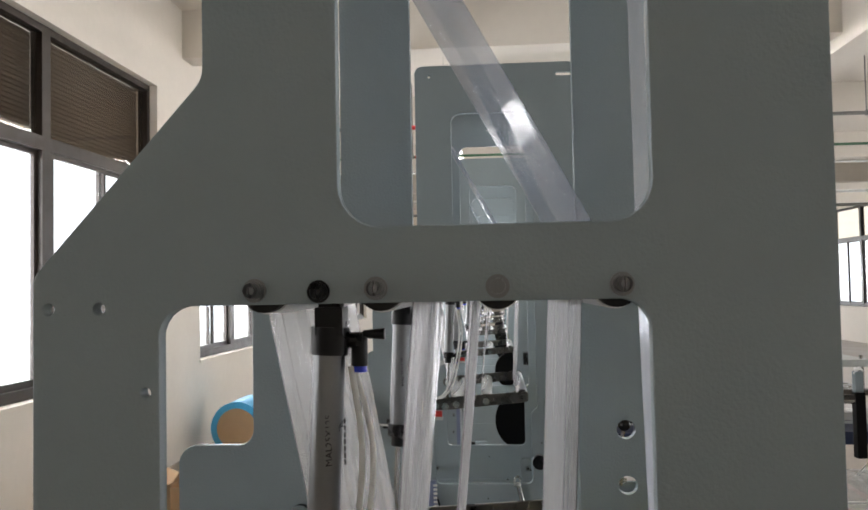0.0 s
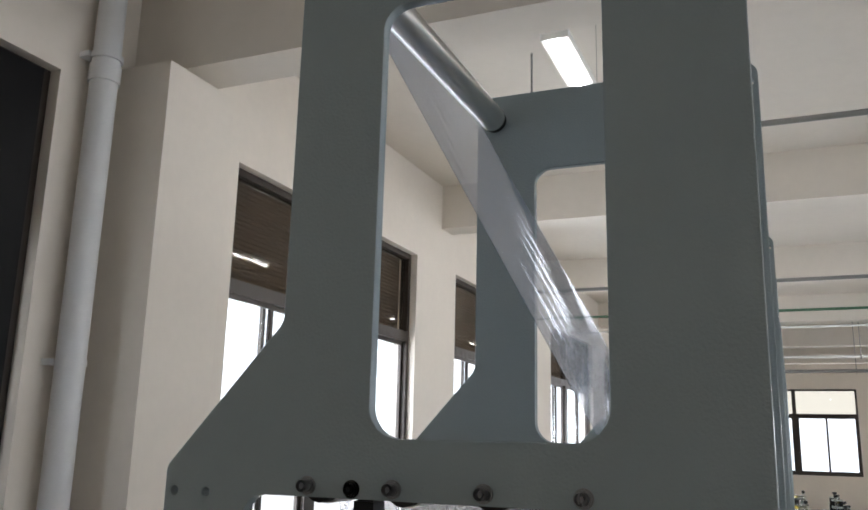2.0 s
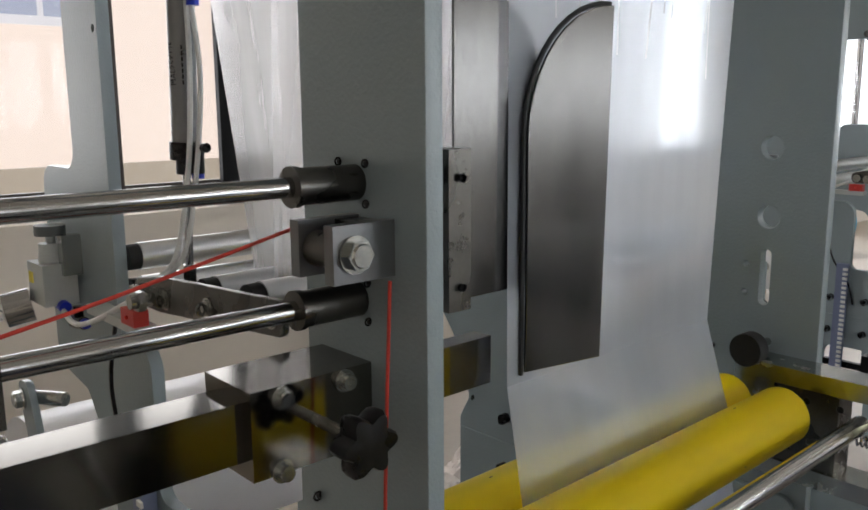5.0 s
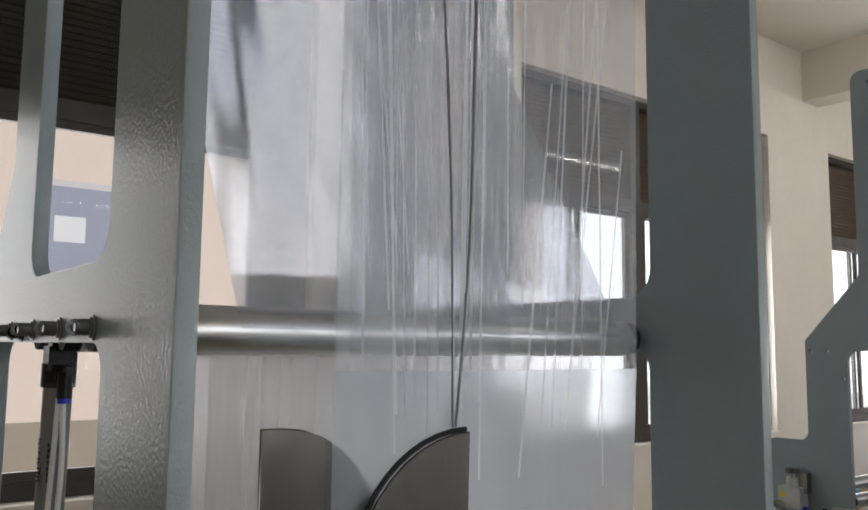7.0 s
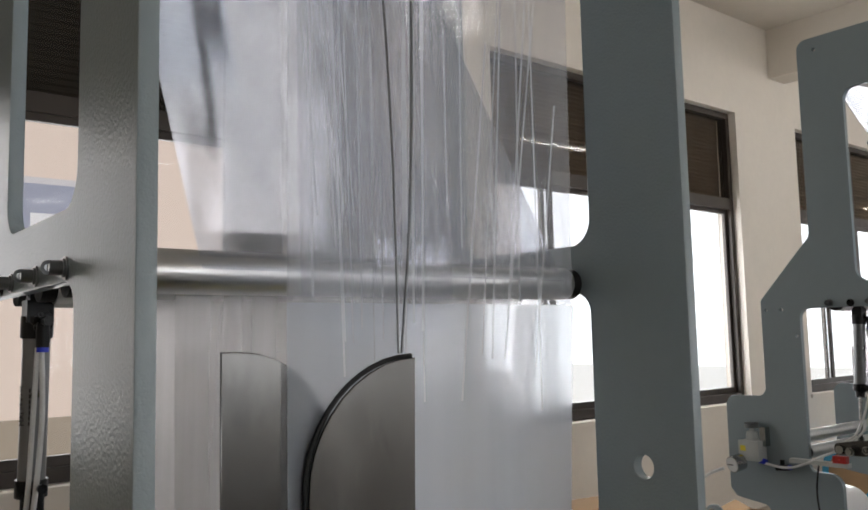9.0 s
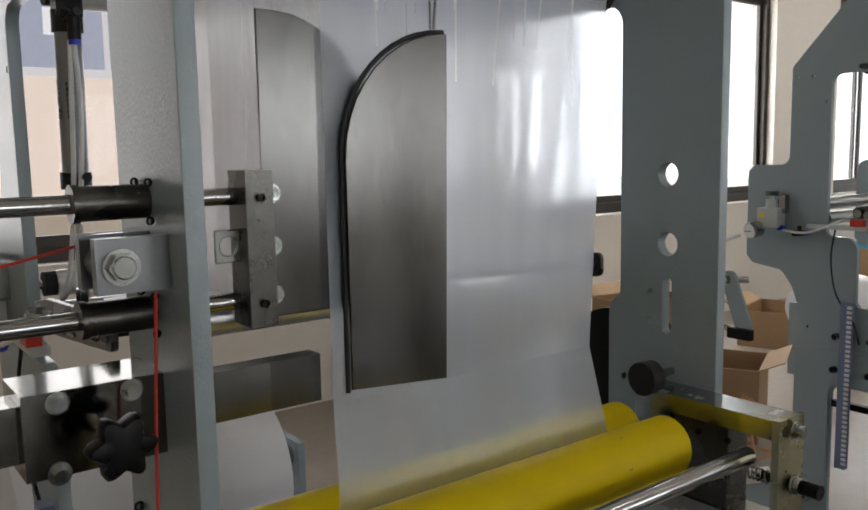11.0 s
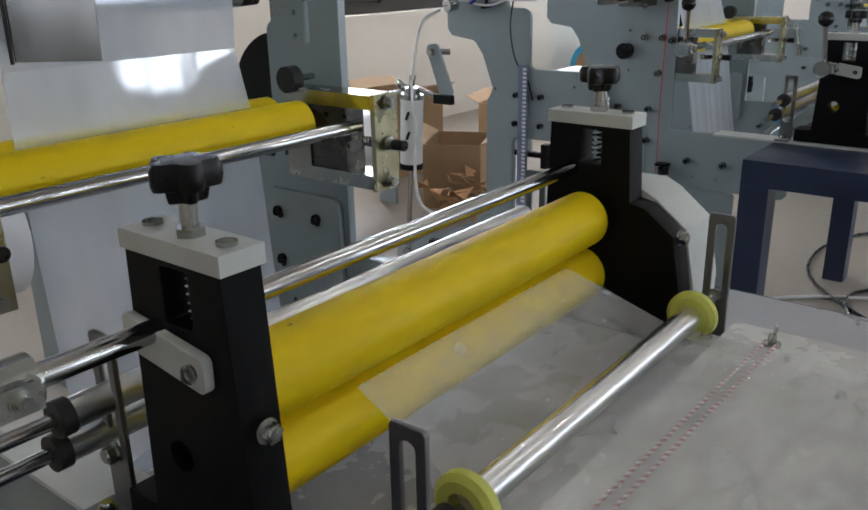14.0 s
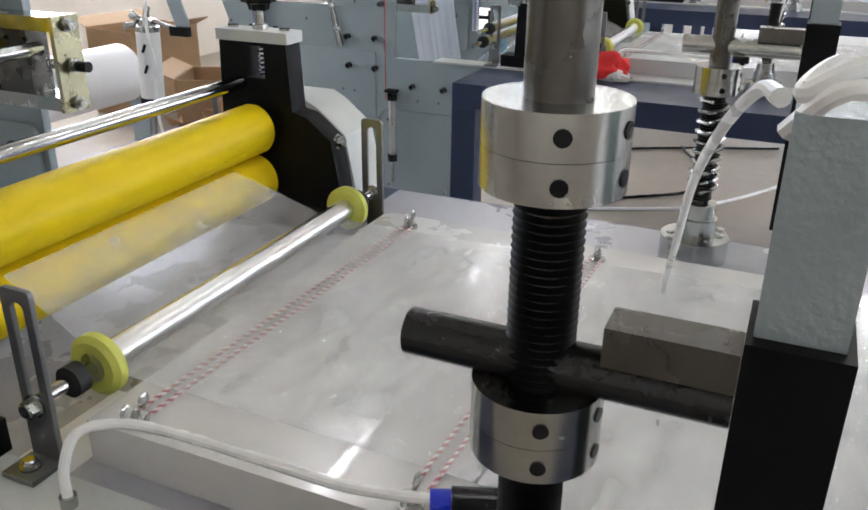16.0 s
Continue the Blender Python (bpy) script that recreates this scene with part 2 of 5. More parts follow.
def cyl(bm, a, b, r, r2=None, seg=24, caps=True):
    a, b = Vector(a), Vector(b)
    d = (b - a)
    q = d.to_track_quat('Z', 'Y').to_matrix()
    r2 = r if r2 is None else r2
    ra, rb = [], []
    for i in range(seg):
        u = Vector((math.cos(2 * math.pi * i / seg), math.sin(2 * math.pi * i / seg), 0))
        ra.append(bm.verts.new(a + q @ (u * r)))
        rb.append(bm.verts.new(b + q @ (u * r2)))
    for i in range(seg):
        j = (i + 1) % seg
        bm.faces.new((ra[i], ra[j], rb[j], rb[i]))
    if caps:
        bm.faces.new(ra[::-1])
        bm.faces.new(rb)
    return bm


def tube(bm, points, r, seg=10):
    """A round hose along a smooth line through points."""
    P = [Vector(p) for p in points]
    line = []
    for i in range(len(P) - 1):
        p0, p1, p2, p3 = P[max(i - 1, 0)], P[i], P[i + 1], P[min(i + 2, len(P) - 1)]
        for k in range(8):
            t = k / 8
            line.append(0.5 * ((2 * p1) + (p2 - p0) * t + (2 * p0 - 5 * p1 + 4 * p2 - p3) * t * t + (3 * p1 - p0 - 3 * p2 + p3) * t ** 3))
    line.append(P[-1])
    rings = []
    up = Vector((0.3, 0.2, 1)).normalized()
    for i, p in enumerate(line):
        d = (line[min(i + 1, len(line) - 1)] - line[max(i - 1, 0)]).normalized()
        s = d.cross(up)
        s = s.normalized() if s.length > 1e-4 else Vector((1, 0, 0))
        u = s.cross(d)
        up = u
        rings.append([bm.verts.new(p + (s * math.cos(2 * math.pi * k / seg) + u * math.sin(2 * math.pi * k / seg)) * r) for k in range(seg)])
    for a, b in zip(rings, rings[1:]):
        for k in range(seg):
            bm.faces.new((a[k], a[(k + 1) % seg], b[(k + 1) % seg], b[k]))
    bm.faces.new(rings[0][::-1])
    bm.faces.new(rings[-1])
    return bm


def spring(bm, a, b, r, wire, turns):
    a, b = Vector(a), Vector(b)
    q = (b - a).to_track_quat('Z', 'Y').to_matrix()
    n = int(turns * 3)
    pts = [a + (b - a) * (i / n) + q @ Vector((math.cos(2.094 * i) * r, math.sin(2.094 * i) * r, 0)) for i in range(n + 1)]
    return tube(bm, pts, wire, 6)


def ball(bm, c, r, sx=1, sy=1, sz=1, seg=16):
    bmesh.ops.create_uvsphere(bm, u_segments=seg, v_segments=seg // 2, radius=r, matrix=Matrix.Translation(c) @ Matrix.Diagonal((sx, sy, sz, 1)))
    return bm


def rounded(points):
    """Outline with filleted corners from (u, v, radius) rows."""
    out = []
    n = len(points)
    for i in range(n):
        p0, p1, p2 = (Vector(points[(i + k) % n][:2]) for k in (-1, 0, 1))
        r = points[i][2] if len(points[i]) > 2 else 0
        if r <= 0:
            out.append(p1)
            continue
        d0, d1 = (p0 - p1).normalized(), (p2 - p1).normalized()
        ang = d0.angle(d1)
        back = min(r / math.tan(ang / 2), (p0 - p1).length * 0.49, (p2 - p1).length * 0.49)
        rr = back * math.tan(ang / 2)
        mid = p1 + (d0 + d1).normalized() * (rr / math.sin(ang / 2))
        a, b = p1 + d0 * back, p1 + d1 * back
        va, vb = a - mid, b - mid
        for k in range(7):
            t = k / 6
            w = va.lerp(vb, t).normalized() * rr
            out.append(mid + w)
    return out


def circle(u, v, r, seg=20):
    return [Vector((u + r * math.cos(2 * math.pi * i / seg), v + r * math.sin(2 * math.pi * i / seg))) for i in range(seg)]


def slab(outline, holes, thick, edge=0.0012):
    """Mesh of a flat plate with holes: outline in (u, v), thickness along +w."""
    cu = bpy.data.curves.new("plate_outline", 'CURVE')
    cu.dimensions, cu.fill_mode = '2D', 'BOTH'
    cu.extrude, cu.bevel_depth, cu.bevel_resolution = thick / 2 - edge, edge, 1
    cu.offset = -edge
    for loop in (outline, *holes):
        sp = cu.splines.new('POLY')
        sp.points.add(len(loop) - 1)
        for p, v in zip(sp.points, loop):
            p.co = (v[0], v[1], 0, 1)
        sp.use_cyclic_u = True
    ob = bpy.data.objects.new("plate_outline", cu)
    scene.collection.objects.link(ob)
    me = bpy.data.meshes.new_from_object(ob.evaluated_get(bpy.context.evaluated_depsgraph_get()))
    bpy.data.objects.remove(ob)
    bpy.data.curves.remove(cu)
    return me


def plate_yz(name, outline, holes, x0, thick, material, parent, label=""):
    """Plate that stands in the y-z plane, from x0 towards +x."""
    me = slab(outline, holes, thick)
    me.transform(Matrix(((0, 0, 1, x0 + thick / 2), (1, 0, 0, 0), (0, 1, 0, 0), (0, 0, 0, 1))))
    return flat(name, me, material, parent, label)


def plate_xz(name, outline, holes, y0, thick, material, parent, label=""):
    me = slab(outline, holes, thick)
    me.transform(Matrix(((1, 0, 0, 0), (0, 0, -1, y0 + thick / 2), (0, 1, 0, 0), (0, 0, 0, 1))))
    return flat(name, me, material, parent, label)


def flat(name, me, material, parent, label=""):
    me.name = name
    me.materials.clear()
    me.materials.append(material)
    me.shade_smooth()
    me.set_sharp_from_angle(angle=radians(35))
    ob = new(name, me)
    ob.parent = parent
    if label:
        ob["label"] = label
    return ob


def screw(parent, p, d, r, long, material=DARKSTEEL, washer=True, name="bolt"):
    """Socket cap screw: head from p along d, with a socket and a washer under it."""
    bm = bmesh.new()
    p, d = Vector(p), Vector(d).normalized()
    if washer:
        cyl(bm, p, p + d * 0.002, r * 1.55, seg=18)
        cyl(bm, p + d * 0.002, p + d * 0.0045, r * 1.25, seg=18)
    top = p + d * long
    cyl(bm, p + d * 0.0045, top, r, seg=18, caps=False)
    cyl(bm, top, top - d * 0.0001, r, r * 0.55, seg=18, caps=False)
    cyl(bm, top, top - d * long * 0.5, r * 0.55, r * 0.5, seg=6)
    return part(name, bm, material, parent)


def hexbolt(parent, p, d, r, long, material=ZINC, name="bolt"):
    bm = bmesh.new()
    p, d = Vector(p), Vector(d).normalized()
    cyl(bm, p, p + d * 0.003, r * 1.25, seg=20)
    cyl(bm, p + d * 0.003, p + d * long, r, seg=6)
    cyl(bm, p + d * long, p + d * (long + 0.002), r * 0.8, r * 0.7, seg=18)
    return part(name, bm, material, parent)


def writing(text, size, material, parent, m, name="printed_text"):
    cu = bpy.data.curves.new(name, 'FONT')
    cu.body, cu.size, cu.extrude = text, size, 0.0002
    ob = bpy.data.objects.new(name, cu)
    scene.collection.objects.link(ob)
    me = bpy.data.meshes.new_from_object(ob.evaluated_get(bpy.context.evaluated_depsgraph_get()))
    bpy.data.objects.remove(ob)
    me.materials.clear()
    me.materials.append(material)
    t = new(name, me)
    t.parent = parent
    t.matrix_basis = m
    return t

# ---- the hall ----
WALL_Y = 3.5
CEIL_Z = 4.48
XL, XR, YB = -4.2, 27.0, -9.0
BAYS = (-1.05, 3.58, 7.72, 11.86, 16.0, 20.1)      # left edges of the window openings
WIN_W, SILL, HEAD, TRANSOM = 3.06, 0.93, 3.56, 2.66


def wall_with_windows(name, y0, y1, starts, label):
    bm = bmesh.new()
    x = XL
    for s in starts:
        box(bm, x, s, y0, y1, 0, CEIL_Z)
        box(bm, s, s + WIN_W, y0, y1, 0, SILL)
        box(bm, s, s + WIN_W, y0, y1, HEAD, CEIL_Z)
        x = s + WIN_W
    box(bm, x, XR, y0, y1, 0, CEIL_Z)
    ob = finish(name, bm, CREAM, smooth=False)
    return tagged(ob, label, "wall", kind="structure")


wall_with_windows("wall_north", WALL_Y, WALL_Y + 0.24, BAYS, "cream painted masonry wall with brown framed windows")
wall_with_windows("wall_south", YB - 0.24, YB, BAYS, "cream painted masonry wall with windows")
bm = bmesh.new()
box(bm, XL - 0.2, XL, YB - 0.24, WALL_Y + 0.24, 0, CEIL_Z)
tagged(finish("wall_west", bm, CREAM, smooth=False), "plain cream painted end wall", "wall", kind="structure")
bm = bmesh.new()
FARW = (-8.8, -5.3, -1.8)
y = YB - 0.24
for s in FARW:
    box(bm, XR, XR + 0.24, y, s, 0, CEIL_Z)
    box(bm, XR, XR + 0.24, s, s + 3.0, 0, 0.95)
    box(bm, XR, XR + 0.24, s, s + 3.0, 3.5, CEIL_Z)
    y = s + 3.0
box(bm, XR, XR + 0.24, y, WALL_Y + 0.24, 0, CEIL_Z)
tagged(finish("wall_east", bm, CREAM, smooth=False), "far cream end wall with windows", "wall", kind="structure")
bm = bmesh.new()
box(bm, XL - 0.2, XR + 0.3, YB - 0.3, WALL_Y + 0.3, -0.1, 0)
tagged(finish("floor", bm, FLOOR, smooth=False), "grey painted concrete workshop floor", "floor", kind="structure")
bm = bmesh.new()
box(bm, XL - 0.2, XR + 0.3, YB - 0.3, WALL_Y + 0.3, CEIL_Z, CEIL_Z + 0.15)
tagged(finish("ceiling", bm, CEIL, smooth=False), "cream painted concrete ceiling", "ceiling", kind="structure")
for bx in (-1.75, 2.52, 7.27, 11.4, 15.55, 19.7, 23.8):
    bm = bmesh.new()
    box(bm, bx, bx + 0.30, YB + 0.002, WALL_Y - 0.002, 3.73 if bx == 2.52 else 3.99, CEIL_Z - 0.002)
    tagged(finish("ceiling_beam", bm, CEIL, smooth=False, bevel=0.01), "cream painted concrete beam under the ceiling", "beam", "ceiling beams", "structure")
bm = bmesh.new()
box(bm, XL + 0.002, XR - 0.002, -3.3, -2.95, 3.86, CEIL_Z - 0.003)
tagged(finish("ceiling_girder", bm, CEIL, smooth=False, bevel=0.01), "long cream concrete girder under the ceiling", "beam", kind="structure")
bm = bmesh.new()
box(bm, 2.40, 2.98, 3.12, WALL_Y - 0.002, 0.002, 3.728)
tagged(finish("wall_pillar", bm, CREAM, smooth=False, bevel=0.012), "cream plastered pillar between two windows", "pillar", kind="structure")
for px in (19.6,):
    bm = bmesh.new()
    box(bm, px, px + 0.45, -3.35, -2.9, 0.002, 3.86)
    tagged(finish("pillar", bm, CREAM, smooth=False, bevel=0.012), "cream square concrete pillar", "pillar", kind="structure")


def window(name, x0, wall_y, face, width=WIN_W, sill=SILL, head=HEAD, shutter=True):
    """Brown aluminium window: fixed upper lights with roller slats, sliding sashes below."""
    w = thing(name, "brown aluminium sliding window with slatted blind in the upper lights", "window", (x0, wall_y, 0), kind="structure")
    f, d = 0.055, 0.09
    y0, y1 = (0.07, 0.07 + d) if face > 0 else (-0.07 - d, -0.07)
    ym = (y0 + y1) / 2

    def bar(n, a, b, c, e, yy0=y0, yy1=y1, m=BRONZE):
        q = bmesh.new()
        box(q, a, b, yy0, yy1, c, e)
        return part(n, q, m, w, bevel=0.004, smooth=False)
    bar("window_frame", 0.002, f, sill + 0.002, head - 0.002)
    bar("window_frame", width - f, width - 0.002, sill + 0.002, head - 0.002)
    bar("window_frame", f, width - f, sill + 0.002, sill + f + 0.02)
    bar("window_frame", f, width - f, head - f, head - 0.002)
    bar("transom", f, width - f, TRANSOM, TRANSOM + 0.10)
    mid = width * 0.4
    bar("mullion", mid, mid + 0.13, sill + f + 0.02, TRANSOM)
    bar("mullion", mid, mid + 0.11, TRANSOM + 0.10, head - f)
    for a, b, yo in ((f, mid * 0.54, 0.0), (mid * 0.46, mid, 0.03), (mid + 0.13, (mid + width) / 2 + 0.06, 0.0), ((mid + width) / 2, width - f, 0.03)):
        s = bmesh.new()
        yy = y0 + 0.01 + yo
        z0, z1 = sill + f + 0.02, TRANSOM
        for q in ((a, a + 0.04, z0, z1), (b - 0.04, b, z0, z1), (a + 0.04, b - 0.04, z0, z0 + 0.05), (a + 0.04, b - 0.04, z1 - 0.04, z1)):
            box(s, q[0], q[1], yy, yy + 0.028, q[2], q[3])
        sash = part("sash", s, BRONZE, w, smooth=False)
        g = bmesh.new()
        box(g, a + 0.038, b - 0.038, yy + 0.011, yy + 0.016, z0 + 0.048, z1 - 0.038)
        pane = part("pane", g, GLASS, sash, smooth=False)
        pane.visible_shadow = False
    for a, b in ((f - 0.01, mid + 0.01), (mid + 0.10, width - f + 0.01)):
        g = bmesh.new()
        box(g, a, b, ym - 0.003, ym + 0.003, TRANSOM + 0.10, head - f)
        part("upper_pane", g, TINTED, w, smooth=False).visible_shadow = False
        if shutter:
            s = bmesh.new()
            zz = TRANSOM + 0.10
            while zz < head - f - 0.004:
                yo = y1 + 0.03 if face > 0 else y0 - 0.05
                a, b = (0.012, mid + 0.054) if a < mid * 0.5 else (mid + 0.056, width - 0.012)
                vs = [(a, yo, zz), (b, yo, zz), (b, yo + 0.007, zz + 0.018), (a, yo + 0.007, zz + 0.018), (b, yo - 0.001, zz + 0.039), (a, yo - 0.001, zz + 0.039)]
                v = [s.verts.new(p) for p in vs]
                s.faces.new((v[0], v[1], v[2], v[3]))
                s.faces.new((v[3], v[2], v[4], v[5]))
                zz += 0.036
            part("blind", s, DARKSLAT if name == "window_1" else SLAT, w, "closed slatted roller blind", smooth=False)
    s = bmesh.new()
    sy0, sy1 = (-0.02, 0.07) if face > 0 else (-0.07, 0.02)
    box(s, -0.03, width + 0.03, sy0, sy1, sill - 0.035, sill - 0.002)
    part("window_sill", s, CREAM, w, bevel=0.006, smooth=False)
    return w


for i, s in enumerate(BAYS):
    window("window_%d" % (i + 1), s, WALL_Y, 1)
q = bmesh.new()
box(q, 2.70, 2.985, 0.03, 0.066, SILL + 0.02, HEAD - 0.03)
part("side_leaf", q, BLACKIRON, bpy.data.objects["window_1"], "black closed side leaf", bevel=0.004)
for i, s in enumerate(BAYS):
    window("window_%d" % (i + 7), s, YB, -1, shutter=False)
for i, s in enumerate(FARW):
    w = window("window_%d" % (i + 13), 0, 0, 1, 3.0, 0.95, 3.5, False)
    w.matrix_basis = pose(XR, s + 3.0, 0, 0, 0, -90)

# sky light through the openings, plus one added fill lamp in the south
for s, watts in zip(BAYS[:3], (42, 120, 150)):
    window_light("window_light", s + WIN_W / 2, 1.85, WIN_W - 0.2, 1.7, WALL_Y + 0.27, -90, watts)
window_light("window_light", 13.4, 1.85, 3, 1.7, WALL_Y + 0.27, -90, 120)
# first south lamp is added fill for the machine fronts, no known source
for s, watts in zip(BAYS[:4], (120, 135, 130, 130)):
    window_light("window_light", s + WIN_W / 2, 1.85, WIN_W - 0.2, 1.7, YB - 0.27, 90, watts)

for s in FARW:
    window_light("window_light", XR + 0.27, 1.9, 2.8, 1.7, s + 1.5, -90, 160, spin=-90)

# outside: daylight on facade, yard and shrubs is put in as emission
# the ground emits its brightness, the sun alone leaves it grey
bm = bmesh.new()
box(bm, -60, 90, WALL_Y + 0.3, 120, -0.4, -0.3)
tagged(finish("ground", bm, glowing("glow_yard", (0.85, 0.84, 0.80), 1.0), smooth=False), "pale outdoor ground beyond the windows", "ground", kind="structure")
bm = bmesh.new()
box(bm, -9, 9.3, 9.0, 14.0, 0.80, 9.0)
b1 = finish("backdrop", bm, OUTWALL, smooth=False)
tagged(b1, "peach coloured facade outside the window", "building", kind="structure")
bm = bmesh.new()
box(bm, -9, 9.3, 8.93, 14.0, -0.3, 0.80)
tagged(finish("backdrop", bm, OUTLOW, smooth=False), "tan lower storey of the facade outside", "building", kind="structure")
# panes, frames and curtains of the facade emit their daylight too
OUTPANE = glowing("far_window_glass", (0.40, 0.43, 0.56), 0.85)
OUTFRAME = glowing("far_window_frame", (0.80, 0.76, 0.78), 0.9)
OUTCURTAIN = glowing("glow_curtain", (0.90, 0.90, 0.92), 1.0)
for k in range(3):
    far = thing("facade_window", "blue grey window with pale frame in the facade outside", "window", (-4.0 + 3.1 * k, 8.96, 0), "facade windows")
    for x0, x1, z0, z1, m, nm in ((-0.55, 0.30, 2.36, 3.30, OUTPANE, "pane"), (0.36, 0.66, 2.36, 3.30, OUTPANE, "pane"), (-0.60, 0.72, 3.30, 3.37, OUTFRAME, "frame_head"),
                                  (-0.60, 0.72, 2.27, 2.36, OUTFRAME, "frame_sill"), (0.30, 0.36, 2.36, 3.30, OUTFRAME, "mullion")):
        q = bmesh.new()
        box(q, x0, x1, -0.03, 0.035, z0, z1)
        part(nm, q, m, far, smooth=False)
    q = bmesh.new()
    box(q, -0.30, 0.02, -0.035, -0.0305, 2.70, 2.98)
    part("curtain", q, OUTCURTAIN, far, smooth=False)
# shrubs in a self-glowing green, daylight included
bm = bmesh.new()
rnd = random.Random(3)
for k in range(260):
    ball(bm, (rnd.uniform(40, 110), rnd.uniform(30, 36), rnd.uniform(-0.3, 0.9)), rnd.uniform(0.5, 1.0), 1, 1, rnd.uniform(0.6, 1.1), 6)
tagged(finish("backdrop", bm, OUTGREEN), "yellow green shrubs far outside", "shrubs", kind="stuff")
bm = bmesh.new()
box(bm, 9.3, 110, 60, 60.5, -0.3, 40)
tagged(finish("backdrop", bm, OUTSKY, smooth=False), "bright hazy sky outside", "sky", kind="structure")
bm = bmesh.new()
box(bm, XR + 12, XR + 12.3, -40, 40, -0.3, 30)
tagged(finish("backdrop", bm, OUTSKY, smooth=False), "bright hazy sky outside the end wall", "sky", kind="structure")

# ---- ceiling fittings ----
def ceiling_lamp(x, y, z, along_y=False):
    t = thing("ceiling_lamp", "white tube lamp hanging under the ceiling, lit", "lamp", (x, y, z), "ceiling lamps")
    q = bmesh.new()
    box(q, -0.62, 0.62, -0.075, 0.075, 0.03, 0.075)
    part("housing", q, WHITE, t, bevel=0.006, smooth=False)
    q = bmesh.new()
    cyl(q, (-0.60, 0, 0.012), (0.60, 0, 0.012), 0.016, seg=12)
    part("tube", q, TUBELIGHT, t)
    for sx in (-0.45, 0.45):
        q = bmesh.new()
        cyl(q, (sx, 0, 0.075), (sx, 0, CEIL_Z - z), 0.0025, seg=6)
        part("hanger", q, ZINC, t)
    if along_y:
        t.matrix_basis = pose(x, y, z, 0, 0, 90)
    return t


for lx, ly in ((3.55, 1.08), (6.8, 1.38), (9.2, 0.95), (12.3, 0.95), (-0.4, -1.8), (3.25, -2.0), (7.05, -2.15), (9.3, -1.8), (12.4, -1.8), (16, -1.5), (16, 1.0), (3.0, -5.5), (9, -5.5)):
    ceiling_lamp(lx, ly, 3.72)


def pipe(name, pts, r, material, label, category="pipe", group=""):
    q = bmesh.new()
    for a, b in zip(pts, pts[1:]):
        cyl(q, a, b, r, seg=12)
    for p in pts[1:-1]:
        ball(q, p, r * 1.15, seg=10)
    return tagged(finish(name, q, material), label, category, group)


for k, (px, pz, r, m) in enumerate(((4.47, 3.73, 0.02, PIPEG), (9.0, 3.55, 0.022, PIPEG), (10.6, 3.45, 0.018, mat("green_conduit", (0.05, 0.13, 0.07), 0.5)),
                                    (13.0, 3.55, 0.018, WHITE), (16.2, 3.40, 0.03, WHITE), (17.6, 3.25, 0.035, PIPEG))):
    t = pipe("ceiling_conduit", ((px, -8.5, pz), (px, 1.66, pz)) if k == 0 else ((px, -8.5, pz), (px, 3.35, pz)), r, m, "thin service conduit hung across under the ceiling", "conduit", "ceiling conduits")
    for hy in (-6.2, -3.9, -1.2, 1.65 if k == 0 else 1.5):
        q = bmesh.new()
        cyl(q, (px, hy, pz), (px, hy, CEIL_Z), 0.008, seg=6)
        cyl(q, (px, hy - 0.012, pz), (px, hy + 0.012, pz), r * 1.5, seg=12)
        part("hanger", q, PIPEG, t)
    q = bmesh.new()
    cyl(q, (px, 1.0, pz), (px, 1.47, pz), r * 1.15, seg=12)
    part("red_band", q, PINKPIPE, t, "red band on the conduit")

dp = thing("drain_pipe", "white plastic downpipe clipped to the wall beside the pillar", "pipe", (2.215, 3.405, 0))
q = bmesh.new()
cyl(q, (0, 0, 0.002), (0, 0, 4.478), 0.074, seg=28)
part("pipe", q, PVC, dp)
for z, h, r in ((2.02, 0.03, 0.079), (3.55, 0.10, 0.084), (3.68, 0.03, 0.088), (1.25, 0.03, 0.079), (0.5, 0.03, 0.079)):
    q = bmesh.new()
    cyl(q, (0, 0, z), (0, 0, z + h), r, seg=24)
    if h < 0.05:
        box(q, -0.10, 0.10, 0.03, 0.093, z, z + h)
    part("pipe_clip" if h < 0.05 else "pipe_socket", q, PVC, dp)

# ---- the film machine ----
PITCH = 2.287
BX = 0.747
T = 0.018
OUT = rounded([(0.091, 2.47, 0.03), (0.091, 0.745, 0.0), (-0.30, 0.745, 0.02), (-0.30, 0.56, 0.02), (0.16, 0.56, 0.05), (0.16, 0.06, 0.01), (0.828, 0.06, 0.01),
               (0.828, 0.78, 0.02), (0.80, 0.83, 0.02), (0.847, 0.955, 0.05), (0.885, 1.005, 0.03), (0.99, 1.02, 0.02), (1.012, 1.045, 0.02), (1.012, 1.348, 0.035), (0.868, 1.348, 0.03), (0.868, 1.655, 0.02),
               (0.694, 1.848, 0.03), (0.694, 2.47, 0.03)])
SLOT = rounded([(0.259, 1.698, 0.04), (0.259, 2.287, 0.035), (0.560, 2.287, 0.035), (0.560, 1.698, 0.04)])
WINDOW = rounded([(0.263, 1.624, 0.03), (0.739, 1.624, 0.03), (0.739, 1.125, 0.02), (0.64, 1.125, 0.04), (0.64, 0.912, 0.02), (0.285, 0.912, 0.02), (0.285, 1.17, 0.02), (0.263, 1.19, 0.01)])
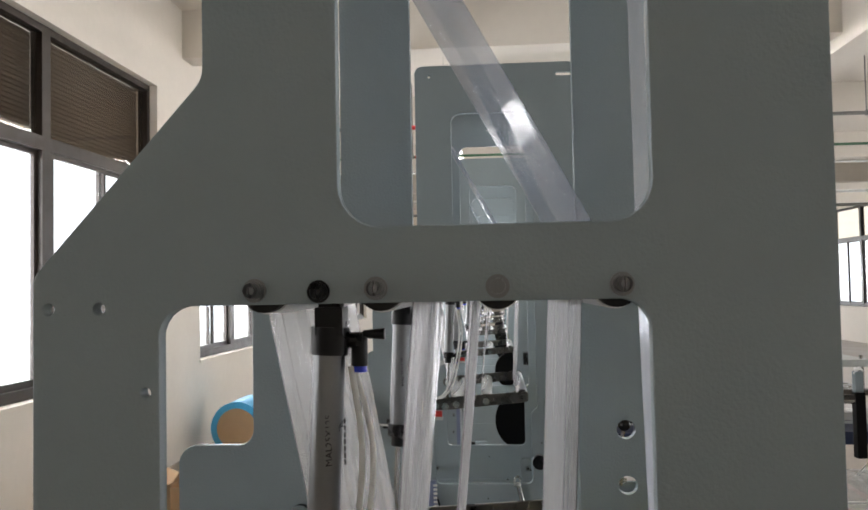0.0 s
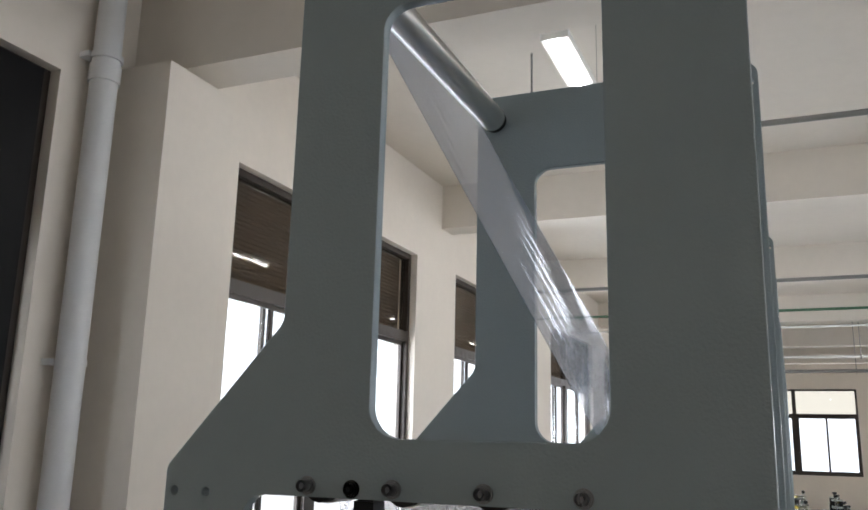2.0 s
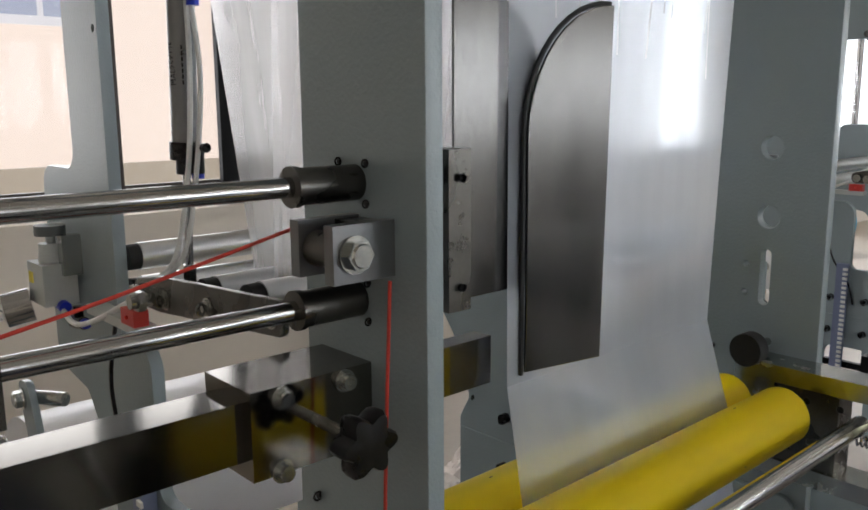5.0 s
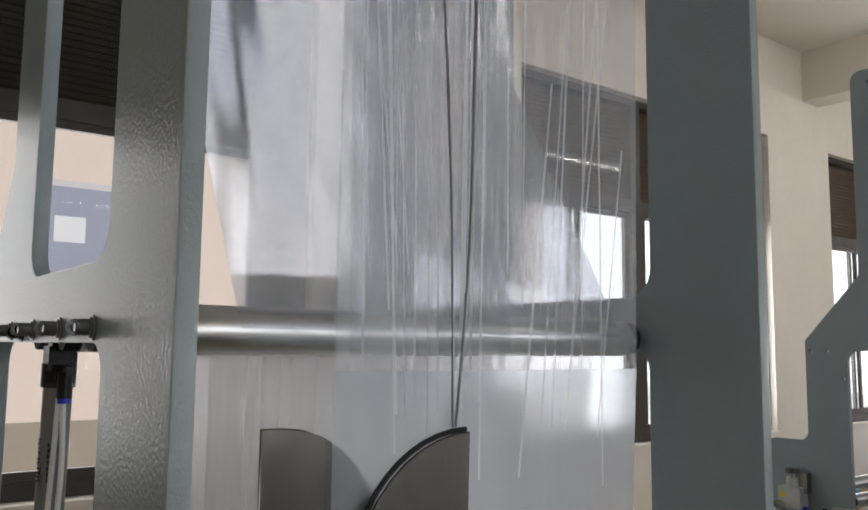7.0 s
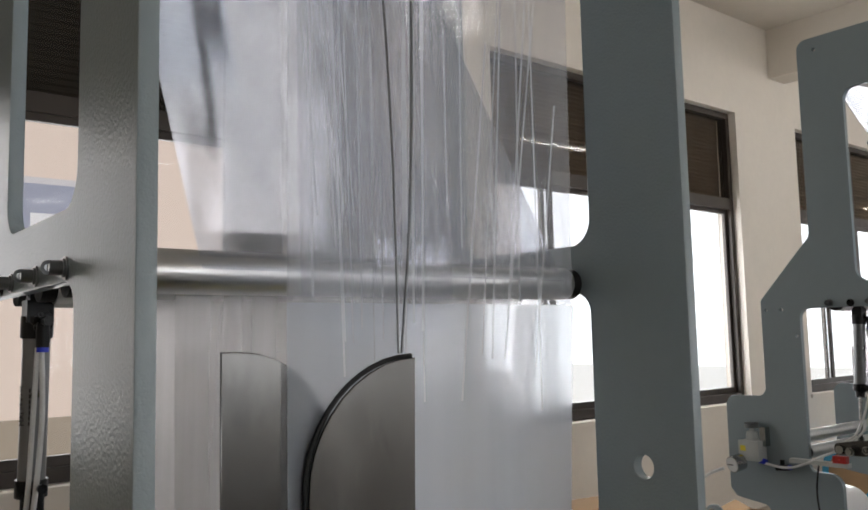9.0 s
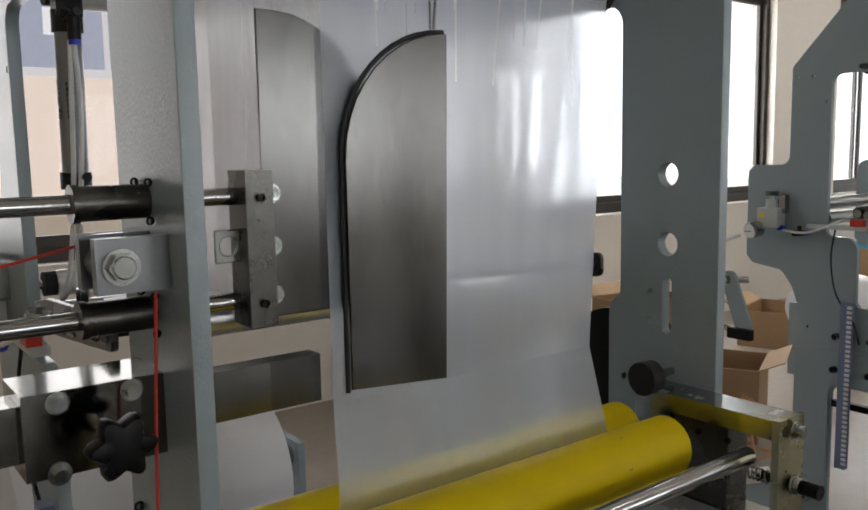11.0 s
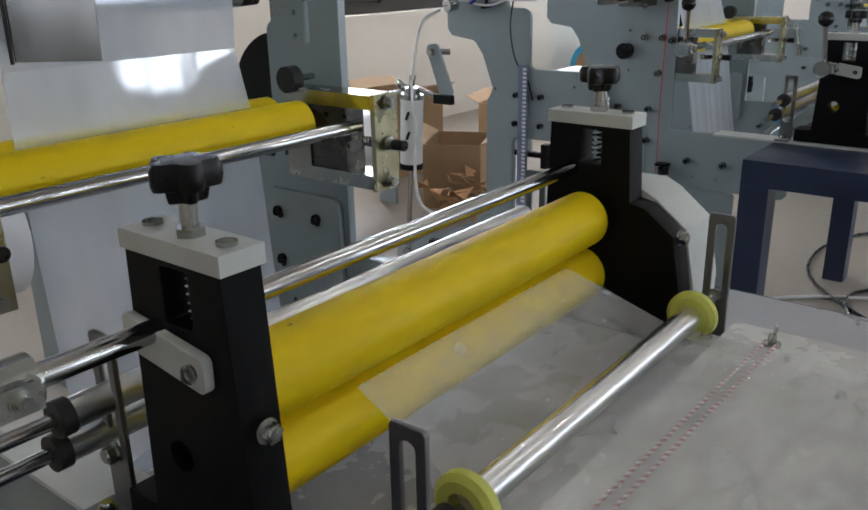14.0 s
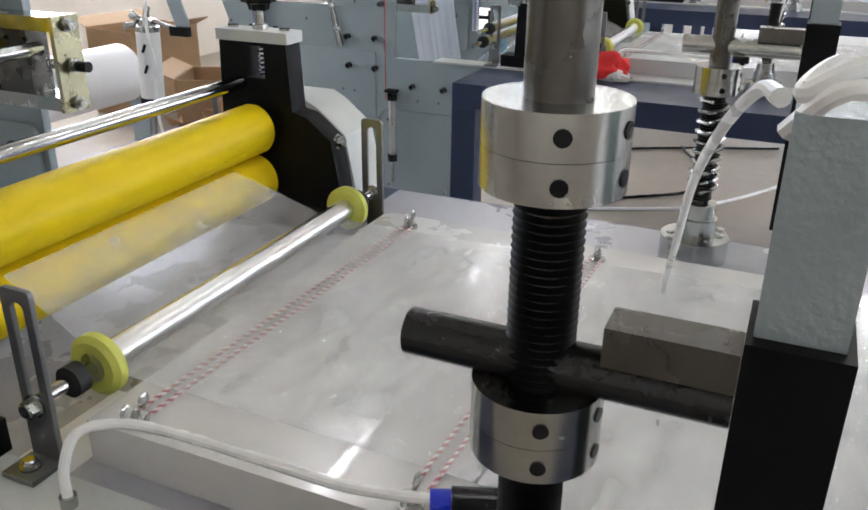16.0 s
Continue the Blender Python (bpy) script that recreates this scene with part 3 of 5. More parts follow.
LOWHOLE = rounded([(0.476, 0.22, 0.03), (0.476, 0.655, 0.03), (0.704, 0.655, 0.03), (0.704, 0.22, 0.03)])
machine = []          # things that every machine of the row has
near = []             # things that only the nearest two have


def side_plate(x0, side):
    t = thing("side_plate", "tall grey painted steel machine side plate with cut-outs", "machine frame", (x0, 0, 0), "machine side plates")
    holes = [SLOT, WINDOW, LOWHOLE, circle(0.800, 1.623, 0.006, 12), circle(0.852, 1.623, 0.006, 12), circle(0.753, 1.540, 0.005, 12), circle(0.640, 2.43, 0.006, 12),
             rounded([(0.10, 2.418, 0.004), (0.10, 2.430, 0.004), (0.165, 2.430, 0.004), (0.165, 2.418, 0.004)])]
    if side > 0:
        holes += [circle(0.177, 1.373, 0.017), circle(0.176, 1.272, 0.017),
                  rounded([(0.168, 1.139, 0.0078), (0.168, 1.223, 0.0078), (0.184, 1.223, 0.0078), (0.184, 1.139, 0.0078)]),
                  circle(0.206, 1.198, 0.005, 12), circle(0.206, 1.155, 0.005, 12)]
    plate_yz("plate", OUT, holes, 0, T, PAINT, t)
    for y in (0.643, 0.524, 0.407, 0.290):
        screw(t, (-0.0002, y, 1.638), (-1, 0, 0), 0.0075, 0.016, BARREL) if side < 0 else screw(t, (T + 0.0002, y, 1.638), (1, 0, 0), 0.0075, 0.016)
    for y, z in ((0.689, 0.815), (0.583, 0.815), (0.693, 0.709), (0.583, 0.709), (0.277, 0.809), (0.167, 0.808), (0.275, 0.706), (0.168, 0.703), (0.02, 0.65), (-0.10, 0.65)):
        screw(t, (-0.0002, y, z), (-1, 0, 0), 0.0105, 0.019, BLACK, False)
    for y, z in ((0.377, 0.930), (0.248, 0.931), (0.305, 0.617), (0.256, 0.614), (0.786, 0.832), (0.25, 1.061), (0.45, 0.86), (0.62, 0.60)):
        screw(t, (-0.0002, y, z), (-1, 0, 0), 0.0055, 0.004, BLACK, False)
    panel = rounded([(0.17, 0.07, 0.004), (0.17, 0.760, 0.004), (0.822, 0.760, 0.004), (0.822, 0.07, 0.004)])
    plate_yz("cover_panel", panel, [rounded([(0.471, 0.215, 0.03), (0.471, 0.660, 0.03), (0.709, 0.660, 0.03), (0.709, 0.215, 0.03)])], -0.0037, 0.0034, PAINT, t)
    if side < 0:
        for y, z in ((0.196, 1.041), (0.134, 1.041), (0.101, 1.034), (0.143, 0.928)):
            screw(t, (-0.0002, y, z), (-1, 0, 0), 0.008, 0.022, ZINC)
    if side < 0:
        plate_yz("apron_panel", rounded([(-0.14, 0.22, 0.01), (-0.14, 0.5565, 0.01), (0.157, 0.5565, 0.01), (0.157, 0.22, 0.01)]), [], 0.004, 0.008, PAINT, t)
        for y, z in ((-0.08, 0.60), (0.0, 0.60), (0.11, 0.60), (0.12, 0.52), (0.12, 0.27), (-0.11, 0.27)):
            screw(t, (-0.0002 if z > 0.55 else 0.0038, y, z), (-1, 0, 0), 0.006, 0.006, ZINC, False)
    if side > 0:
        q = rounded([(0.105, 0.66, 0.02), (0.105, 0.855, 0.02), (0.31, 0.855, 0.02), (0.31, 0.66, 0.02)])
        mp = plate_yz("mounting_plate", q, [], -0.0125, 0.012, PAINT, t)
        for y, z in ((0.266, 0.802), (0.16, 0.802), (0.268, 0.696), (0.159, 0.696)):
            screw(mp, (-0.0127, y, z), (-1, 0, 0), 0.0065, 0.006, BLACK, False)
    return t


machine.append(side_plate(0.0, -1))
machine.append(side_plate(BX, 1))


def idler(name, y, z, r, x0, x1, label, material=ALU, cap=RUBBER):
    t = thing(name, label, "roller", (0, y, z), "idler rollers")
    q = bmesh.new()
    cyl(q, (x0 + 0.03, 0, 0), (x1 - 0.03, 0, 0), r, seg=32)
    part("roller_tube", q, material, t)
    for a, b in ((x0 + 0.012, x0 + 0.0298), (x1 - 0.0298, x1 - 0.012)):
        q = bmesh.new()
        cyl(q, (a, 0, 0), (b, 0, 0), r * 0.93, seg=24)
        part("end_cap", q, cap, t)
    for a, b in ((x0 + 0.0005, x0 + 0.012), (x1 - 0.012, x1 - 0.0005)):
        q = bmesh.new()
        cyl(q, (a, 0, 0), (b, 0, 0), 0.008, seg=12)
        part("shaft", q, CHROME, t)
    return t


for y in (0.643, 0.524, 0.407, 0.290):
    machine.append(idler("idler_roller", y, 1.638, 0.0245, T, BX, "bright aluminium idler roller between the side plates"))
t = idler("top_roller", 0.648, 2.405, 0.028, T, BX, "aluminium roller at the top of the side plates")
machine.append(t)
for y, z in ((0.45, 1.215), (0.56, 1.205), (0.315, 1.230)):
    machine.append(idler("dancer_roller", y, z, 0.021, T + 0.01, BX - 0.01, "aluminium dancer roller on swinging arms"))


def dancer_arm(x0):
    t = thing("dancer_lever", "grey steel dancer lever that carries the rollers", "lever", (x0, 0, 0), "dancer arms")
    q = rounded([(0.295, 1.212, 0.010), (0.295, 1.250, 0.010), (0.58, 1.232, 0.012), (0.655, 1.218, 0.014), (0.655, 1.186, 0.014), (0.58, 1.186, 0.012)])
    plate_yz("arm", q, [], 0, 0.008, DARKSTEEL, t)
    for y, z in ((0.315, 1.230), (0.45, 1.215), (0.56, 1.205)):
        screw(t, (-0.0002, y, z), (-1, 0, 0), 0.008, 0.008, ZINC)
    q = bmesh.new()
    cyl(q, (-0.012, 0.635, 1.202), (0.016, 0.635, 1.202), 0.012, seg=18)
    cyl(q, (-0.03, 0.60, 1.20), (-0.0002, 0.60, 1.20), 0.009, seg=18)
    cyl(q, (-0.022, 0.60, 1.20), (-0.012, 0.60, 1.20), 0.014, seg=6)
    part("pivot", q, ZINC, t)
    return t


for y, z in ((0.775, 1.224), (0.768, 1.176)):
    machine.append(idler("guide_idler", y, z, 0.020, T, BX, "aluminium guide roller low between the side plates"))
machine.append(dancer_arm(-0.0085))
machine.append(dancer_arm(BX - 0.009))


def air_cylinder(x, y0, z0, y1, z1, label):
    """Round pneumatic cylinder that hangs from the upper pivot and pushes the dancer arm."""
    t = thing("air_cylinder", label, "pneumatic cylinder", (x, y0, z0), "pneumatic cylinders")
    d = Vector((0, y1 - y0, z1 - z0))
    L = d.length
    d.normalize()

    def seg(n, a, b, r, m, r2=None, lab="", k=24):
        q = bmesh.new()
        cyl(q, d * a, d * b, r, r2, k)
        return part(n, q, m, t, lab)
    q = bmesh.new()
    cyl(q, (-0.012, 0, 0), (0.012, 0, 0), 0.011, seg=20)
    box(q, -0.016, 0.016, -0.014, 0.014, -0.03, -0.002)
    part("rear_clevis", q, BLACK, t, bevel=0.002)
    seg("rear_cap", 0.022, 0.05, 0.0195, BLACK)
    barrel = seg("barrel", 0.05, 0.228, 0.0165, BARREL, lab="grey anodised aluminium barrel", k=32)
    seg("front_cap", 0.228, 0.250, 0.0195, BLACK)
    seg("gland", 0.250, 0.268, 0.0125, BLACK)
    seg("piston_rod", 0.268, L - 0.03, 0.005, CHROME)
    seg("rod_eye", L - 0.035, L + 0.008, 0.009, ZINC, k=6)
    for a, sy in ((0.036, -1), (0.240, -1)):
        q = bmesh.new()
        p = d * a
        cyl(q, p + Vector((0, -0.012, 0)), p + Vector((0, -0.034, 0)), 0.0085, seg=14)
        cyl(q, p + Vector((0, -0.030, 0.004)), p + Vector((0, -0.030, -0.026)), 0.0085, seg=14)
        cyl(q, p + Vector((0, -0.034, 0.006)), p + Vector((0, -0.056, 0.006)), 0.004, 0.006, seg=12)
        part("flow_valve", q, BLACK, t, "black flow control fitting")
        q = bmesh.new()
        cyl(q, p + Vector((0, -0.030, -0.026)), p + Vector((0, -0.030, -0.032)), 0.0075, seg=14)
        part("push_collar", q, BLUE, t)
    turn = Matrix.Rotation(radians(38), 4, 'Z')
    upright = Matrix(((0, 0, -1, 0), (0, 1, 0, 0), (1, 0, 0, 0), (0, 0, 0, 1)))
    writing("MAL25X125", 0.0100, BLACK, barrel, Matrix.Translation(d * 0.160) @ turn @ Matrix.Translation((-0.0167, 0.001, 0)) @ upright)
    q = bmesh.new()
    for k in range(7):
        box(q, -0.0169, -0.0165, -0.0055, -0.0035, -0.159 + 0.0068 * k, -0.154 + 0.0068 * k)
    pb_ = part("print_bars", q, BLACK, barrel, smooth=False)
    pb_.matrix_basis = turn
    return t


machine.append(air_cylinder(0.042, 0.576, 1.622, 0.598, 1.203, "grey pneumatic cylinder hanging inside the near side plate"))
machine.append(air_cylinder(0.705, 0.576, 1.622, 0.598, 1.203, "grey pneumatic cylinder hanging inside the far side plate"))
pb = thing("pivot_bolt", "black socket bolt that carries the pneumatic cylinder", "bolt", (0, 0.580, 1.636))
screw(pb, (-0.0002, 0, 0), (-1, 0, 0), 0.0072, 0.009, BLACK)
machine.append(pb)


# ---- film ----
def sheet(name, corners, nu, nv, ripple, material, label, seed=0):
    """Film stretched between four corners, with lengthwise folds."""
    a, b, c, d = (Vector(p) for p in corners)     # top left, top right, bottom right, bottom left
    nrm = (b - a).cross(d - a).normalized()
    r = random.Random(seed)
    waves = [(r.uniform(3, 26), r.uniform(0, 6.3), r.uniform(0.2, 1)) for _ in range(7)]
    q = bmesh.new()
    grid = []
    for j in range(nv + 1):
        v = j / nv
        row = []
        for i in range(nu + 1):
            u = i / nu
            p = a.lerp(b, u).lerp(d.lerp(c, u), v)
            env = math.sin(math.pi * v) ** 0.5
            h = sum(w * math.sin(f * u * 3 + ph + 0.8 * v * w) for f, ph, w in waves) / 4
            row.append(p + nrm * h * ripple * env)
        grid.append(row)
    for off, flip in ((0.0005, False), (-0.0005, True)):
        vs = [[q.verts.new(p + nrm * off) for p in row] for row in grid]
        for j in range(nv):
            for i in range(nu):
                f = (vs[j][i], vs[j][i + 1], vs[j + 1][i + 1], vs[j + 1][i])
                q.faces.new(f[::-1] if flip else f)
    me_ob = finish(name, q, material)
    return me_ob


film = thing("plastic_film", "clear plastic film web running down over the rollers", "plastic film")
for nm, cor, ripple, m, sd in (
        ("upper_web", ((0.13, 0.6735, 2.391), (0.70, 0.6735, 2.391), (0.69, 0.2645, 1.64), (0.13, 0.2645, 1.64)), 0.0014, FILMTHIN, 1),
        ("front_web", ((0.188, 0.176, 2.44), (0.628, 0.176, 2.44), (0.606, 0.172, 1.60), (0.180, 0.172, 1.60)), 0.0012, FILM, 2),
        ("gusset_web", ((0.192, 0.181, 2.44), (0.400, 0.181, 2.44), (0.404, 0.178, 1.56), (0.200, 0.178, 1.56)), 0.0012, GUSSET, 16),
        ("front_web", ((0.180, 0.172, 1.60), (0.606, 0.172, 1.60), (0.572, 0.168, 1.15), (0.178, 0.168, 1.15)), 0.0012, FILMLOW, 6),
        ("front_web", ((0.178, 0.168, 1.15), (0.572, 0.168, 1.15), (0.565, 0.125, 1.03), (0.158, 0.125, 1.03)), 0.001, FILMLOW, 7),
        ("lower_web", ((0.158, 0.125, 1.01), (0.565, 0.125, 1.01), (0.52, 0.03, 0.56), (0.13, 0.03, 0.56)), 0.003, FILMLOW, 11),
        ("return_web", ((0.13, 0.03, 0.56), (0.52, 0.03, 0.56), (0.56, -0.252, 0.813), (0.15, -0.252, 0.813)), 0.003, FILMTHIN, 12),
        ("dancer_web", ((0.12, 0.3155, 1.64), (0.69, 0.3155, 1.64), (0.66, 0.337, 1.23), (0.13, 0.337, 1.23)), 0.003, WEB, 3),
        ("dancer_web", ((0.12, 0.432, 1.64), (0.69, 0.432, 1.64), (0.66, 0.472, 1.215), (0.13, 0.472, 1.215)), 0.003, WEB, 4),
        ("dancer_web", ((0.12, 0.499, 1.64), (0.69, 0.499, 1.64), (0.66, 0.538, 1.205), (0.13, 0.538, 1.205)), 0.003, WEB, 5),
        ("dancer_web", ((0.12, 0.668, 1.64), (0.69, 0.668, 1.64), (0.66, 0.582, 1.205), (0.13, 0.582, 1.205)), 0.003, WEB, 15)):
    ob = sheet(nm, cor, 60, 14, ripple, m, "", sd)
    ob.parent = film
    ob.visible_shadow = False
rc_ = random.Random(21)
for k in range(32):
    x0 = rc_.uniform(0.20, 0.37) if k < 22 else rc_.uniform(0.37, 0.59)
    x1 = x0 + (0.30 - x0) * rc_.uniform(0.0, 0.35)
    w = rc_.uniform(0.0005, 0.0014)
    za, zb = rc_.uniform(1.85, 2.43), rc_.uniform(1.46, 1.75)
    q = bmesh.new()
    v = [q.verts.new(p) for p in ((x0 - w, 0.1690, za), (x0 + w, 0.1684, za), (x1 + w, 0.1680, zb), (x1 - w, 0.1686, zb))]
    q.faces.new(v)
    cr_ = part("crease", q, CREASE, film, smooth=False)
    cr_.visible_shadow = False
machine.append(film)


# ---- folding plates on two shafts ----
gus = thing("folding_plate_unit", "two brushed stainless folding plates held on sliding shafts", "film folder")
P1 = [(0.112, 1.25), (0.112, 1.552), (0.13, 1.552)] + [(0.13 + 0.108 * math.sin(a), 1.552 - 0.115 * (1 - math.cos(a))) for a in [radians(12 * k) for k in range(1, 8)]] + [(0.238, 1.25)]
plate_xz("back_plate", [Vector(p) for p in P1], [], 0.178, 0.003, STEEL, gus, "brushed stainless plate with a rounded corner")
P2 = [(0.197, 1.163), (0.197, 1.40)] + [(0.332 - 0.135 * math.cos(a), 1.405 + 0.135 * math.sin(a)) for a in [radians(9 * k) for k in range(0, 11)]] + [(0.324, 1.153)]
plate_xz("front_plate", [Vector(p) for p in P2], [], 0.160, 0.003, STEEL, gus, "brushed stainless plate with a rounded corner")
q = bmesh.new()
for i in range(12):
    a0 = radians(90 * i / 12)
    p = (0.3295 - 0.135 * math.cos(a0), 0.1645, 1.407 + 0.135 * math.sin(a0))
    a1 = radians(90 * (i + 1) / 12)
    p2 = (0.3295 - 0.135 * math.cos(a1), 0.1645, 1.407 + 0.135 * math.sin(a1))
    cyl(q, p, p2, 0.0028, seg=8)
cyl(q, (0.1945, 0.1645, 1.407), (0.1945, 0.1645, 1.160), 0.0028, seg=8)
part("edge_strip", q, RUBBER, gus, "black edging strip")
for a, b, m in ((0.0185, 0.118, POLISHED), (0.1183, 0.176, STEEL)):
    q = bmesh.new()
    box(q, a, b, 0.190, 0.214, 1.150, 1.201)
    part("slide_bar", q, m, gus, bevel=0.002)
q = bmesh.new()
box(q, 0.084, 0.112, 0.155, 0.195, 1.247, 1.398)
blk = part("clamp_bar", q, DARKSTEEL, gus, bevel=0.002)
for z in (1.372, 1.270):
    screw(gus, (0.098, 0.1549, z), (0, -1, 0), 0.004, 0.001, BLACK, False)
for z in (1.374, 1.322, 1.273):
    screw(gus, (0.120, 0.1779, z), (0, -1, 0), 0.0065, 0.008, ZINC)
plate_xz("slotted_tab", rounded([(0.058, 1.31, 0.002), (0.058, 1.342, 0.002), (0.084, 1.342, 0), (0.084, 1.31, 0)]), [rounded([(0.063, 1.317, 0.008), (0.063, 1.335, 0.008), (0.08, 1.335, 0.008), (0.08, 1.317, 0.008)])], 0.172, 0.004, ZINC, gus)
for z in (1.373, 1.271):
    q = bmesh.new()
    cyl(q, (-0.2925, 0.182, z), (0.0838, 0.182, z), 0.0085, seg=24)
    part("shaft", q, CHROME, gus)
    q = bmesh.new()
    cyl(q, (-0.062, 0.182, z), (-0.0004, 0.182, z), 0.0155, seg=28)
    cyl(q, (-0.066, 0.182, z), (-0.060, 0.182, z), 0.0170, seg=28)
    part("bearing_sleeve", q, DARKSTEEL, gus)
    for dy, dz in ((0.019, 0.017), (-0.019, 0.017), (-0.019, -0.017)):
        screw(gus, (-0.0003, 0.182 + dy, z + dz), (-1, 0, 0), 0.004, 0.004, BLACK, False)
    q = bmesh.new()
    cyl(q, (-0.309, 0.1992, z), (-0.309, 0.217, z), 0.014, seg=22)
    part("end_plug", q, RUBBER, gus)
q = bmesh.new()
box(q, -0.322, -0.2927, 0.167, 0.199, 1.235, 1.392)
part("end_bar", q, POLISHED, gus, "bright steel end bar on the shafts", bevel=0.003)
machine.append(gus)

cb = thing("clamp_block", "grey steel clamp block with a hex bolt on the side plate", "clamp")
q = bmesh.new()
box(q, -0.026, -0.0004, 0.1422, 0.1778, 1.300, 1.344)
part("block", q, DARKSTEEL, cb, bevel=0.002)
for y0, y1 in ((0.130, 0.142), (0.178, 0.190)):
    q = bmesh.new()
    box(q, -0.062, -0.0004, y0, y1, 1.299, 1.346)
    part("cheek_plate", q, BARREL, cb, bevel=0.003)
hexbolt(cb, (-0.042, 0.1298, 1.322), (0, -1, 0), 0.0125, 0.010)
q = bmesh.new()
cyl(q, (-0.044, 0.1425, 1.322), (-0.044, 0.1775, 1.322), 0.015, seg=28)
part("pulley", q, DARKSTEEL, cb)
machine.append(cb)
kb = thing("adjuster_box", "dark steel adjuster box with a black star knob", "adjuster")
q = bmesh.new()
box(q, -0.120, -0.0004, 0.165, 0.240, 1.142, 1.217)
part("box_body", q, POLISHED, kb, bevel=0.003)
q = bmesh.new()
box(q, -0.30, -0.1203, 0.178, 0.222, 1.156, 1.206)
part("slide_bar", q, POLISHED, kb, bevel=0.002)
for x, z in ((-0.092, 1.211), (-0.094, 1.149), (-0.030, 1.211)):
    screw(kb, (x, 0.1648, z - 0.004), (0, -1, 0), 0.0065, 0.010, ZINC)


def star_knob(parent, p, d, r, h, lobes=6):
    p, d = Vector(p), Vector(d).normalized()
    rot = d.to_track_quat('Z', 'Y').to_matrix()
    ol = [(r * (0.84 + 0.16 * math.cos(lobes * a)) * math.cos(a), r * (0.84 + 0.16 * math.cos(lobes * a)) * math.sin(a)) for a in [2 * math.pi * i / 48 for i in range(48)]]
    q = bmesh.new()
    rings = []
    for hh, s in ((0.0, 0.55), (h * 0.3, 0.62), (h * 0.35, 0.95), (h * 0.5, 1.0), (h * 0.85, 1.0), (h, 0.9), (h * 1.03, 0.5)):
        rings.append([q.verts.new(p + rot @ Vector((u * s, v * s, hh))) for u, v in ol])
    for a, b in zip(rings, rings[1:]):
        for i in range(48):
            q.faces.new((a[i], a[(i + 1) % 48], b[(i + 1) % 48], b[i]))
    q.faces.new(rings[0][::-1])
    q.faces.new(rings[-1])
    return part("star_knob", q, BLACK, parent, "glossy black plastic star knob")


q = bmesh.new()
cyl(q, (-0.060, 0.1648, 1.180), (-0.060, 0.10, 1.180), 0.005, seg=14)
part("stem", q, ZINC, kb)
star_knob(kb, (-0.060, 0.118, 1.180), (0, -1, 0), 0.0285, 0.030)
machine.append(kb)
rc = thing("red_string", "thin red string stretched from the pulley to the shaft bar", "cord")
q = bmesh.new()
tube(q, ((-0.305, 0.162, 1.295), (-0.2, 0.18, 1.31), (-0.02, 0.206, 1.342)), 0.0016, 6)
tube(q, ((-0.02, 0.113, 1.30), (-0.03, 0.112, 1.1), (-0.028, 0.118, 0.85), (-0.02, 0.12, 0.6)), 0.0016, 6)
part("cord", q, REDCORD, rc)
near.append(rc)
tg = thing("red_tag", "red plastic handle tied to the shaft bar", "tag")
q = bmesh.new()
tube(q, ((-0.30, 0.163, 1.31), (-0.315, 0.150, 1.315), (-0.305, 0.140, 1.295)), 0.006, 8)
part("handle", q, RED, tg)
hexbolt(tg, (-0.309, 0.1638, 1.285), (0, -1, 0), 0.008, 0.02)
near.append(tg)


